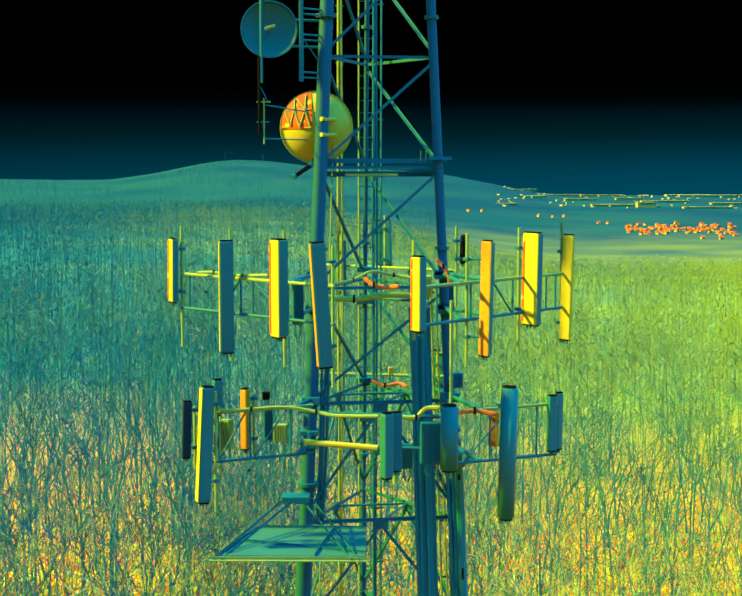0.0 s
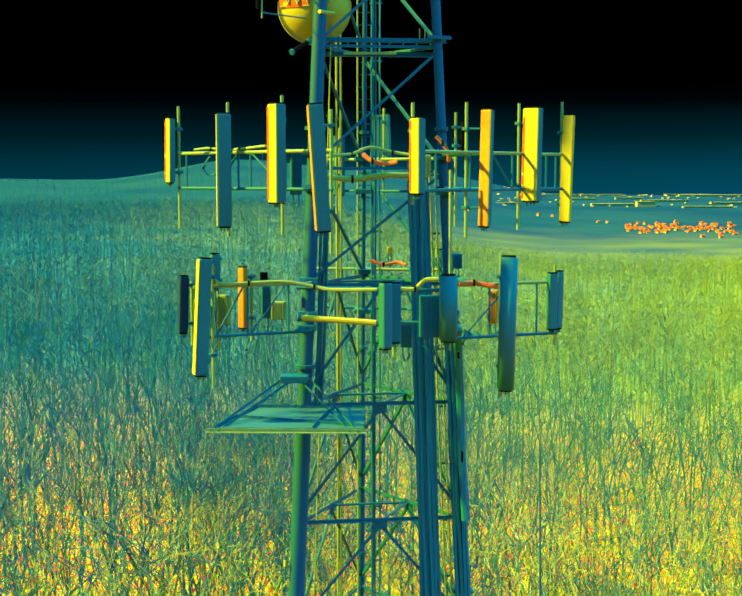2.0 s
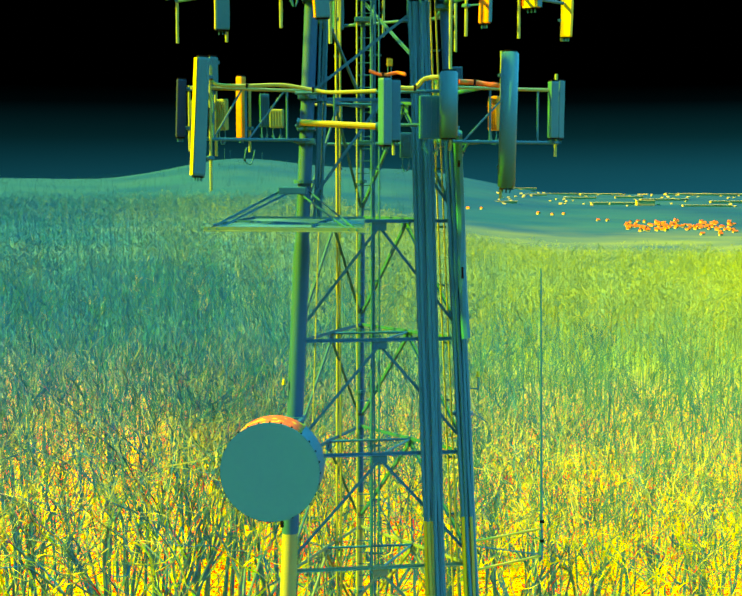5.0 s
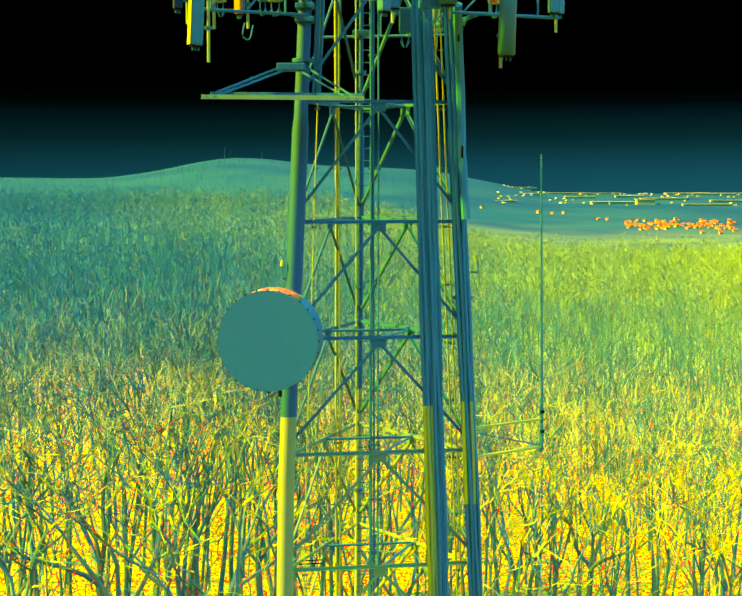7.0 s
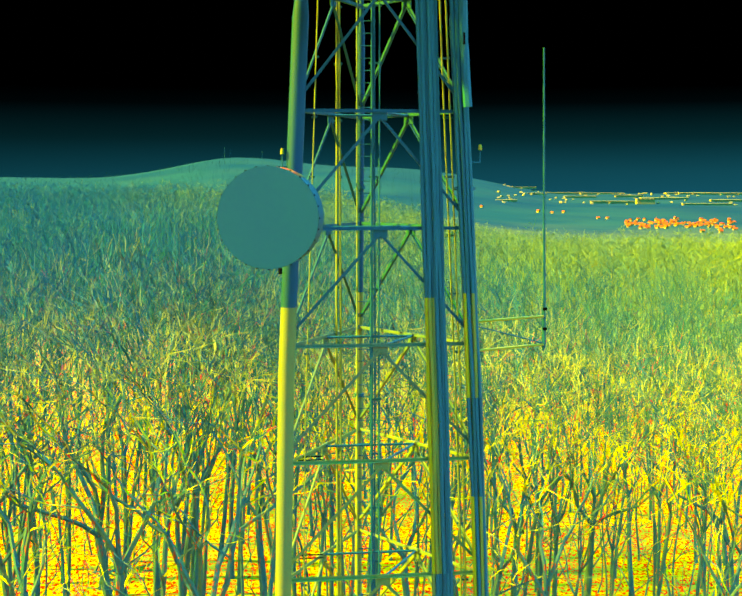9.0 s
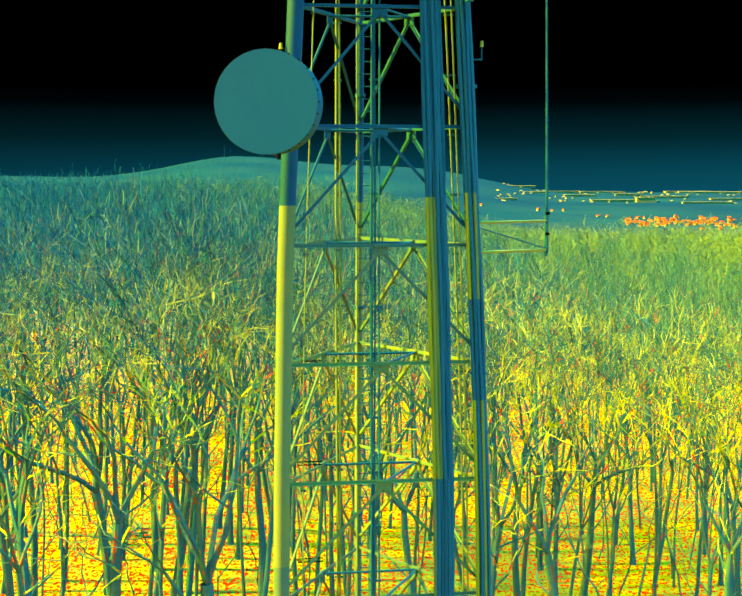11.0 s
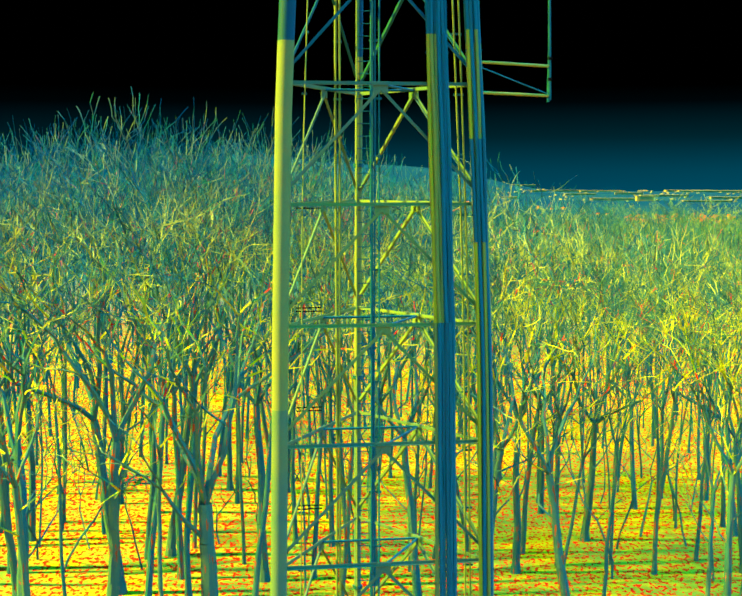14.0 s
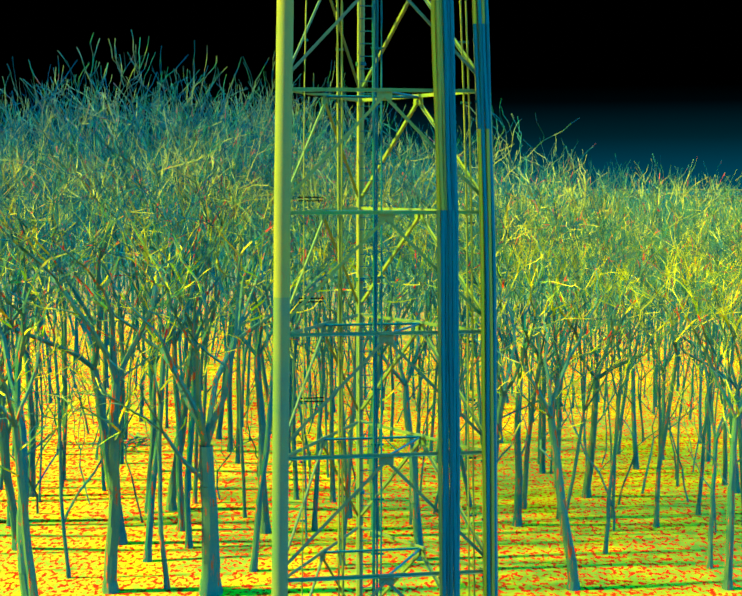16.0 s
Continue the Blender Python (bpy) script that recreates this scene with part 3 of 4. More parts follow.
for z0, z1, coats in ((-1.8, 17.1, (CABLE_YELLOW, CABLE, CABLE_PALE, CABLE)), (17.1, 19.4, (CABLE, STEEL)), (19.4, 21.8, (CABLE_YELLOW, CABLE, CABLE_PALE, CABLE)), (21.8, 31.3, (CABLE, STEEL, CABLE, CABLE))):
    cable_run(gx, gy, z0, z1, BUNDLE, 0.045, coats, "bundle of feeder cables strapped along a tower leg")
jx, jy = along(0.075, 0.05)
cable_run(jx, jy, 28.6, 33.2, [(0, 0), (0.07, 0.02), (0.14, 0)], 0.036, STEEL, "flat row of dark feeder cables beside a tower leg")
hx, hy = along(0.905, 0.25)
cable_run(hx, hy, -1.8, 34.0, [(-0.02, 0), (0.10, 0)], 0.022, CABLE_PALE, "pair of thin pale cables running up inside the tower")
ix, iy = along(0.10, 0.35)
cable_run(ix, iy, -1.8, 38.0, [(0, 0)], 0.016, CABLE_PALE, "single thin pale cable beside a tower leg")
cable_run(lambda z: -0.75, lambda z: 31.2, -1.8, 41.5, [(-0.05, 0), (0.03, 0)], 0.035, CABLE_PALE, "pair of pale cables running up the tower core")
cable_run(lambda z: 0.10, lambda z: 30.9, -1.8, 41.5, [(-0.06, 0), (0.02, 0.02), (0.13, 0)], 0.026, CABLE, "three cables running up the tower core")


def ladder(x, y, z0, z1):
    ob = thing("ladder", (x, y, z0), "narrow steel climbing ladder inside the tower", "ladder")
    for s in (-0.19, 0.19):
        bm = bmesh.new()
        rod(bm, (s, 0, 0), (s, 0, z1 - z0), 0.022, n=8)
        part("rail", bm, STEEL_LIGHT if s < 0 else STEEL, ob)
    me = None
    for k in range(int((z1 - z0) / 0.3)):
        if me is None:
            bm = bmesh.new()
            rod(bm, (-0.19, 0, 0), (0.19, 0, 0), 0.012, n=6)
            first = part("rung", bm, STEEL, ob)
            me = first.data
            first.location.z = 0.15
        else:
            r = new("rung", me)
            r.parent, r.location = ob, (0, 0, 0.15 + 0.3 * k)


ladder(-0.12, 31.9, -1.9, 41.5)


# ---- antennas ----
def panel_antenna(x, y, z0, z1, w, d, face, lean=(0, 0), pole=None, mat=None, label="", group="panel antennas on the mast head", cap=True, round_edge=0.03, sides=None, edge=False):
    """A panel antenna; face is the bearing of its front in degrees from the camera's side, pole the offset and ends of its pipe."""
    mat = mat or RADOME
    ob = thing("panel_antenna", (x, y, (z0 + z1) / 2), label or "tall cream panel antenna on a steel pipe", "antenna", group)
    ob.rotation_euler = (radians(lean[0]), radians(lean[1]), radians(face))
    h = z1 - z0
    bm = bmesh.new()
    tube = round_edge > 0.1
    if tube:
        rod(bm, (0, 0, -h / 2), (0, 0, h / 2), w / 2, n=24)
        bmesh.ops.bevel(bm, geom=[e for e in bm.edges if abs(e.verts[0].co.z - e.verts[1].co.z) < 1e-4 and abs(e.verts[0].co.z) > h * 0.49], offset=0.03, segments=2, affect="EDGES")
        for f in bm.faces:
            f.smooth = abs(f.normal.z) < 0.5
    else:
        slab(bm, (0, 0, 0), (w, d, h), None, round_edge)
    part("radome", bm, mat, ob)
    # red slab painting the brightest sunlit edge of the front
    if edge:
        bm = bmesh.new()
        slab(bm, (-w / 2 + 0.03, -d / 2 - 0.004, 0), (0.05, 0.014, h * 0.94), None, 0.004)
        part("edge_strip", bm, HOT, ob, "red strip painting the sunlit edge")
    # thin slabs that colour the sides as sunlit or shaded
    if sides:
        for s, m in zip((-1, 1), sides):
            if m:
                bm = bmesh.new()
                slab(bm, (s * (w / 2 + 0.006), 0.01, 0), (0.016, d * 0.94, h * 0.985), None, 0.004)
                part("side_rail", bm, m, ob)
    # black ends paint the cold sky's reflection seen on the tops
    if cap:
        for s in (1, -1):
            bm = bmesh.new()
            if tube:
                rod(bm, (0, 0, s * (h / 2 + 0.002)), (0, 0, s * (h / 2 + 0.03)), w * 0.4, n=20)
            else:
                slab(bm, (0, 0, s * (h / 2 + 0.012)), (w - 0.8 * round_edge, d - 0.8 * round_edge, 0.03), None, 0.01)
            part("end_cap", bm, CAP, ob, "black end cap painting the cold sky's reflection")
    for k in (-0.07, 0.0, 0.07):
        bm = bmesh.new()
        rod(bm, (k * w / 0.3, 0, -h / 2 - 0.10), (k * w / 0.3, 0, -h / 2), 0.018, n=6)
        part("connector", bm, STEEL, ob)
    if pole:
        px, py, a, b = pole
        m = ob.rotation_euler.to_matrix().inverted()
        c = Vector((px - x, py - y, 0))
        lo, hi = m @ (c + Vector((0, 0, a - (z0 + z1) / 2))), m @ (c + Vector((0, 0, b - (z0 + z1) / 2)))
        bm = bmesh.new()
        rod(bm, lo, hi, 0.034, n=10)
        part("mounting_pipe", bm, STEEL_LIGHT, ob)
        for f in (0.16, 0.84):
            zz = -h / 2 + h * f
            q = m @ (c + Vector((0, 0, zz)))
            bm = bmesh.new()
            rod(bm, (0, 0, zz), q, 0.022, n=6)
            slab(bm, q, (0.14, 0.14, 0.07), None, 0.01)
            part("bracket", bm, STEEL, ob)
    return ob


UP = "panel antennas of the upper ring"
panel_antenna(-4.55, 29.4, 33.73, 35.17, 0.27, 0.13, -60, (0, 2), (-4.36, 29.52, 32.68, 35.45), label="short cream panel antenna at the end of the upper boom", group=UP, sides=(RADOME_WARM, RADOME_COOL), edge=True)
panel_antenna(-3.14, 27.8, 32.78, 35.2, 0.30, 0.20, 11, (0, 0), (-3.08, 28.05, 32.55, 35.46), mat=RADOME_COOL, label="tall panel antenna on the upper boom, painted with shaded front and sunlit edge", group=UP, sides=(RADOME, None))
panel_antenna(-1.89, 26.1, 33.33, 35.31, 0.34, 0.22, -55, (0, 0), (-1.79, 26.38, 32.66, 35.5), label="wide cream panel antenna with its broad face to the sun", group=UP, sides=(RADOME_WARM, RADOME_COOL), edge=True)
panel_antenna(-1.00, 25.6, 32.77, 35.28, 0.29, 0.18, 14, (2, -4.2), (-0.78, 25.95, 32.3, 35.2), mat=RADOME_COOL, label="tall panel antenna painted as shaded, leaning sideways on its pipe", group=UP, sides=(RADOME_WARM, None))
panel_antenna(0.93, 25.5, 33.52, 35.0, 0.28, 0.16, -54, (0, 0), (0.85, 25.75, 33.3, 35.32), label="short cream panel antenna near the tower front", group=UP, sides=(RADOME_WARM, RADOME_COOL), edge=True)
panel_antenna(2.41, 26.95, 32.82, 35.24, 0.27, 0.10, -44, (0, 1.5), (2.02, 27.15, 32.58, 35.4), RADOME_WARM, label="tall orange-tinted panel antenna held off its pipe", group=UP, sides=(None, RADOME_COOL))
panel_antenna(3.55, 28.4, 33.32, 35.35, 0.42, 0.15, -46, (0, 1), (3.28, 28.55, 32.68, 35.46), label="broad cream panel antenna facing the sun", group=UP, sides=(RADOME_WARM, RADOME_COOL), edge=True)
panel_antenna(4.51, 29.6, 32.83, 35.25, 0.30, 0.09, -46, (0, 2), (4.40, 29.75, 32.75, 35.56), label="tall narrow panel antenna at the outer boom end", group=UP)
panel_antenna(0.31, 33.4, 34.3, 35.45, 0.42, 0.16, 170, (6, 3), (0.35, 33.1, 33.2, 35.6), RADOME_COOL, label="grey panel antenna tilted down behind the tower", group=UP)
panel_antenna(2.24, 31.4, 34.5, 35.15, 0.14, 0.12, 120, (0, -4), (2.06, 31.2, 32.65, 35.4), CAP, label="small black panel antenna behind the tower", group=UP)
panel_antenna(-0.80, 33.2, 33.4, 34.9, 0.28, 0.14, 200, (0, 0), (-0.78, 32.95, 33.0, 35.1), RADOME_COOL, label="grey panel antenna on the rear boom", group=UP)

LOW = "panel antennas of the lower ring"
panel_antenna(-4.02, 27.6, 30.5, 31.72, 0.20, 0.14, 20, (0, 2), (-3.86, 27.75, 30.2, 31.6), NAVY, label="small dark blue panel antenna at the boom end", group=LOW)
panel_antenna(-3.53, 27.0, 29.66, 32.14, 0.28, 0.22, 24, (0, 3), (-3.36, 27.3, 29.35, 32.0), RADOME_COOL, label="long grey panel antenna on the lower boom", group=LOW, round_edge=0.06, sides=(RADOME, None))
panel_antenna(-3.34, 27.6, 31.5, 32.2, 0.22, 0.18, 30, (0, 0), (-3.30, 27.8, 30.1, 32.1), RADOME_COOL, label="short grey canister antenna with a cable elbow", group=LOW, round_edge=0.06)
panel_antenna(-2.83, 28.5, 30.5, 31.85, 0.16, 0.18, -28, (0, 0), (-2.65, 28.6, 30.2, 31.7), RADOME_WARM, label="orange-sided panel antenna inside the lower boom", group=LOW)
panel_antenna(0.32, 26.5, 30.3, 31.67, 0.24, 0.20, 40, (0, 0), (0.5, 26.8, 30.1, 31.6), RADOME_COOL, label="pale panel antenna in front of the tower", group=LOW, round_edge=0.05)
panel_antenna(0.53, 26.75, 30.4, 31.64, 0.22, 0.14, 15, (0, 0), None, STEEL, label="dark panel antenna beside a pale one", group=LOW)
panel_antenna(1.63, 26.6, 30.45, 31.81, 0.38, 0.34, 20, (0, 0), (1.68, 26.9, 30.2, 34.0), RADOME_COOL, label="rounded grey canister antenna before the tower leg", group=LOW, round_edge=0.15)
panel_antenna(2.86, 26.6, 29.42, 32.2, 0.36, 0.34, 10, (0, 1.2), (2.75, 26.95, 29.2, 32.25), RADOME_COOL, label="long rounded grey panel antenna on the lower boom", group=LOW, round_edge=0.15)
panel_antenna(4.02, 28.3, 30.5, 31.73, 0.20, 0.16, 25, (0, 0), (4.10, 28.45, 30.1, 31.9), RADOME_COOL, label="grey panel antenna at the lower boom end", group=LOW)
panel_antenna(4.20, 28.5, 30.5, 31.76, 0.18, 0.12, 40, (0, 1), None, RADOME_COOL, label="slim grey panel antenna at the lower boom end", group=LOW)
panel_antenna(1.75, 33.0, 30.6, 32.0, 0.26, 0.16, 160, (0, 0), (1.7, 32.8, 30.2, 32.2), RADOME_COOL, label="grey panel antenna behind the tower", group=LOW)


def boom(name, ends, heights, posts, label, braces=(), mat=None, arms=()):
    """A sector frame: two rails one above the other with posts between and arms to the tower."""
    a, b = Vector(ends[0]), Vector(ends[1])
    low, high = heights
    ob = thing(name, (a.x, a.y, low), label, "antenna mount")
    o = Vector((a.x, a.y, low))

    def bar(kind, p, q, r, m=None):
        bm = bmesh.new()
        rod(bm, Vector(p) - o, Vector(q) - o, r, n=8)
        part(kind, bm, m or STEEL, ob)

    for z, m in ((low, STEEL), (high, mat or STEEL_LIGHT)):
        bar("rail", (a.x, a.y, z), (b.x, b.y, z), 0.036, m)
    for f in posts:
        p = a.lerp(b, f)
        bar("post", (p.x, p.y, low), (p.x, p.y, high), 0.024)
    for f, g in braces:
        p, q = a.lerp(b, f), a.lerp(b, g)
        bar("brace", (p.x, p.y, low), (q.x, q.y, high), 0.022)
    for f, leg in arms:
        p = a.lerp(b, f)
        for z in (low, high):
            c = corner(leg, z)
            bar("arm", (p.x, p.y, z), c, 0.05)
            bm = bmesh.new()
            slab(bm, c - o, (0.42, 0.42, 0.12), None, 0.02)
            part("collar", bm, STEEL, ob)
    return ob


boom("antenna_boom", ((-4.36, 29.4, 0), (-0.75, 25.9, 0)), (33.6, 34.38), (0.06, 0.28, 0.42, 0.5, 0.72, 0.9), "galvanised boom frame carrying the upper antennas", ((0.28, 0.42), (0.72, 0.5)), None, ((0.72, "a"), (0.9, "a")))
boom("antenna_boom", ((4.40, 29.6, 0), (0.80, 25.7, 0)), (33.58, 34.36), (0.05, 0.12, 0.36, 0.5, 0.64, 0.85), "galvanised boom frame carrying the upper sunlit antennas", ((0.36, 0.5),), None, ((0.5, "b"), (0.7, "b")))
boom("antenna_boom", ((2.1, 31.4, 0), (-1.2, 33.6, 0)), (33.5, 34.3), (0.1, 0.35, 0.6, 0.9), "galvanised boom frame behind the tower", (), None, ((0.15, "b"), (0.75, "c")))
boom("antenna_boom", ((-3.75, 27.2, 0), (-1.30, 28.3, 0)), (30.45, 31.52), (0.18, 0.45, 0.8), "galvanised boom frame carrying the lower antennas", ((0.18, 0.42), (0.47, 0.78)), None, ((0.85, "a"),))
boom("antenna_boom", ((4.15, 28.4, 0), (1.75, 27.4, 0)), (30.40, 31.54), (0.2, 0.42, 0.65), "galvanised boom frame carrying the lower rounded antennas", ((0.9, 0.45),), None, ((0.75, "b"),))
boom("antenna_boom", ((-1.6, 27.9, 0), (1.8, 27.2, 0)), (30.75, 31.45), (0.25, 0.6), "pale boom frame across the tower front", (), STEEL, ((0.06, "a"), (0.94, "b")))
boom("antenna_boom", ((2.0, 32.6, 0), (-1.4, 33.2, 0)), (30.5, 31.5), (0.2, 0.5, 0.8), "galvanised boom frame behind the lower tower", (), None, ((0.3, "b"), (0.7, "c")))


def pipe_thing(name, p, q, r, mat, label, category="pipe"):
    ob = thing(name, p, label, category)
    bm = bmesh.new()
    rod(bm, (0, 0, 0), Vector(q) - Vector(p), r, n=10)
    part("pipe", bm, mat, ob)
    for f in (0.02, 0.98):
        bm = bmesh.new()
        c = (Vector(q) - Vector(p)) * f
        d = (Vector(q) - Vector(p)).normalized() * 0.03
        rod(bm, c - d, c + d, r * 1.35, n=10)
        part("clamp", bm, STEEL, ob)
    return ob


pipe_thing("cross_pipe", (-1.55, 27.72, 30.82), (0.2, 27.5, 30.72), 0.065, RADOME, "thick pale pipe across the tower front")


def radio_unit(x, y, z, size, turn, mat, label):
    """A finned remote radio box with its bracket and drooping leads."""
    ob = thing("radio_unit", (x, y, z), label, "radio unit", "radio boxes behind the antennas")
    ob.rotation_euler.z = radians(turn)
    w, d, h = size
    bm = bmesh.new()
    slab(bm, (0, 0, 0), size, None, 0.02)
    part("case", bm, mat, ob)
    for k in range(5):
        bm = bmesh.new()
        slab(bm, (-w * 0.4 + w * 0.2 * k, -d / 2 - 0.014, 0), (0.012, 0.028, h * 0.86))
        part("fin", bm, mat, ob)
    for k in (-1, 1):
        bm = bmesh.new()
        bent(bm, [(k * w * 0.25, 0, -h / 2), (k * w * 0.28, 0, -h / 2 - 0.12), (k * w * 0.1, 0.02, -h / 2 - 0.3), (k * w * 0.4, 0.05, -h / 2 - 0.16)], 0.014, 6)
        part("lead", bm, CABLE, ob)
    bm = bmesh.new()
    slab(bm, (0, d / 2 + 0.05, 0), (0.08, 0.12, h * 0.5), None, 0.008)
    part("bracket", bm, STEEL, ob)


for x, y, z, s, a, m, lab in (
        (-3.16, 27.75, 30.98, (0.24, 0.14, 0.66), -20, STEEL_LIGHT, "pale finned radio unit on the lower boom"),
        (-2.30, 28.3, 31.1, (0.20, 0.14, 0.72), 10, STEEL, "dark finned radio unit on the lower boom"),
        (-2.02, 28.2, 30.92, (0.30, 0.16, 0.40), -10, STEEL_LIGHT, "square pale radio unit by the tower leg"),
        (-2.40, 29.0, 31.62, (0.17, 0.14, 0.18), 0, CAP, "small black box on the boom rail"),
        (-3.62, 27.2, 31.05, (0.22, 0.14, 0.42), -30, STEEL_LIGHT, "pale radio unit behind a long antenna"),
        (2.70, 28.0, 31.02, (0.22, 0.16, 0.74), -30, RADOME_WARM, "orange-edged radio unit on the lower boom"),
        (1.75, 29.9, 33.9, (0.30, 0.18, 0.70), 15, STEEL, "dark radio unit beside the tower leg"),
        (1.20, 29.2, 34.1, (0.34, 0.2, 0.5), 0, STEEL_LIGHT, "pale radio unit on the tower face"),
        (-1.55, 27.0, 33.95, (0.22, 0.16, 0.95), 20, STEEL, "dark radio unit beside a wide antenna"),
        (0.80, 28.4, 30.35, (0.26, 0.16, 0.55), 0, STEEL, "dark radio unit hanging under the lower boom"),
        (0.45, 29.0, 32.2, (0.13, 0.12, 0.16), 0, RADOME, "small cream box on a short stem"),
        (1.95, 29.2, 31.95, (0.26, 0.2, 0.34), 10, STEEL, "dark box on top of the lower boom"),
        (1.30, 27.2, 30.9, (0.5, 0.2, 0.9), 5, STEEL, "large dark equipment box before the tower")):
    radio_unit(x, y, z, s, a, m, lab)


def cable(points, r, mat, label):
    ob = thing("cable", points[0], label, "cable", "jumper cables at the antennas")
    o = Vector(points[0])
    bm = bmesh.new()
    bent(bm, [Vector(p) - o for p in points], r, 7)
    part("jacket", bm, mat, ob)
    for p in points[1:-1:2]:
        bm = bmesh.new()
        slab(bm, Vector(p) - o, (0.05, 2.4 * r, 2.6 * r), None, 0.01)
        part("tie", bm, CAP, ob, "black cable tie")
    return ob


cable([(-3.36, 27.4, 31.95), (-3.34, 27.35, 31.7), (-3.15, 27.3, 31.58), (-2.6, 27.5, 31.58), (-1.85, 27.6, 31.60), (-1.2, 27.6, 31.5), (-0.8, 27.5, 31.44), (0.15, 27.3, 31.46)], 0.04, CABLE_PALE, "thick pale cable looping along the boom rail")
cable([(1.85, 26.9, 31.62), (2.2, 27.1, 31.62), (2.45, 27.1, 31.58), (2.72, 27.0, 31.55)], 0.055, CABLE_RED, "thick red cable along the lower boom")
cable([(0.65, 27.0, 31.5), (0.95, 27.0, 31.5), (1.15, 27.0, 31.68), (1.45, 26.9, 31.72)], 0.05, CABLE_PALE, "bent pale cable by the canister antenna")
cable([(-0.15, 28.5, 34.35), (0.05, 28.4, 34.2), (0.35, 28.4, 34.15), (0.6, 28.3, 34.18)], 0.05, CABLE_RED, "red jumper cable before the tower")
cable([(1.45, 28.6, 34.75), (1.6, 28.6, 34.6), (1.72, 28.6, 34.4), (1.75, 28.7, 34.2)], 0.045, CABLE_RED, "red jumper cable by the tower leg")
cable([(0.0, 28.8, 32.0), (0.3, 28.7, 31.9), (0.6, 28.7, 31.95), (0.8, 28.6, 31.9)], 0.04, CABLE_RED, "red cable above the lower boom")
cable([(-3.9, 28.7, 34.45), (-3.5, 28.5, 34.48), (-3.2, 28.3, 34.42), (-2.8, 27.9, 34.45), (-2.2, 27.3, 34.5)], 0.03, CABLE_PALE, "pale cable tied along the upper boom")
cable([(-3.5, 28.3, 34.3), (-3.65, 28.3, 34.05), (-3.5, 28.3, 33.88), (-3.3, 28.2, 34.0)], 0.02, CABLE, "dark cable loop below the upper rail")
cable([(-2.7, 28.4, 30.3), (-2.75, 28.4, 30.02), (-2.6, 28.4, 29.95), (-2.52, 28.4, 30.25)], 0.016, CABLE, "thin cable loop under the lower boom")
cable([(-0.9, 27.3, 34.3), (-0.4, 28.0, 34.35), (0.0, 28.4, 34.5), (0.5, 28.7, 34.4), (1.2, 28.6, 34.3)], 0.035, CABLE_PALE, "pale cable slung across the tower front")
cable([(-1.2, 28.9, 33.9), (-0.4, 29.3, 33.8), (0.4, 29.3, 33.9), (1.3, 29.4, 33.85)], 0.07, CABLE_PALE, "thick pale cable bundle across the tower")
cable([(2.15, 28.0, 30.4), (2.05, 28.2, 30.2), (1.95, 28.6, 29.8), (1.98, 28.9, 29.2)], 0.03, CABLE, "dark cable curving down from the lower boom")
cable([(1.9, 27.7, 30.6), (1.95, 28.2, 30.0), (2.05, 28.8, 28.8), (2.1, 28.95, 27.5), (2.2, 28.95, 26.0)], 0.10, CABLE, "thick cable bundle curving from the boom into the leg")


# ---- dishes ----
def bowl(bm, r, depth, rings=8, n=36, thick=0.03):
    """A shallow bowl that opens to -y, rim at y = 0, with thickness."""
    def shell(off):
        out = []
        for i in range(1, rings + 1):
            q = r * i / rings
            out.append([bm.verts.new((q * math.cos(6.2832 * k / n), depth * (1 - (q / r) ** 2) + off, q * math.sin(6.2832 * k / n))) for k in range(n)])
        return bm.verts.new((0, depth + off, 0)), out
    shells = [shell(0), shell(thick)]
    for s, (tip, rows) in enumerate(shells):
        for k in range(n):
            tri = (tip, rows[0][k], rows[0][(k + 1) % n])
            bm.faces.new(tri if s else tri[::-1])
        for a, b in zip(rows, rows[1:]):
            for k in range(n):
                quad = (a[k], b[k], b[(k + 1) % n], a[(k + 1) % n])
                bm.faces.new(quad if s else quad[::-1])
    a, b = shells[0][1][-1], shells[1][1][-1]
    for k in range(n):
        bm.faces.new((a[k], b[k], b[(k + 1) % n], a[(k + 1) % n]))
    for f in bm.faces:
        f.smooth = True


def tube_wall(bm, r, y0, y1, n=48, thick=0.02, a0=0.0, a1=360.0):
    """A thin ring, or the arc of one between two angles."""
    whole = a1 - a0 >= 359
    count = n if whole else n + 1
    rows = []
    for rad, y in ((r, y0), (r, y1), (r - thick, y1), (r - thick, y0)):
        rows.append([bm.verts.new((rad * math.cos(radians(a0 + (a1 - a0) * k / n)), y, rad * math.sin(radians(a0 + (a1 - a0) * k / n)))) for k in range(count)])
    for a, b in zip(rows, rows[1:] + rows[:1]):
        for k in range(n):
            bm.faces.new((a[k], b[k], b[(k + 1) % count], a[(k + 1) % count]))
    if not whole:
        bm.faces.new([row[0] for row in rows])
        bm.faces.new([row[-1] for row in rows][::-1])


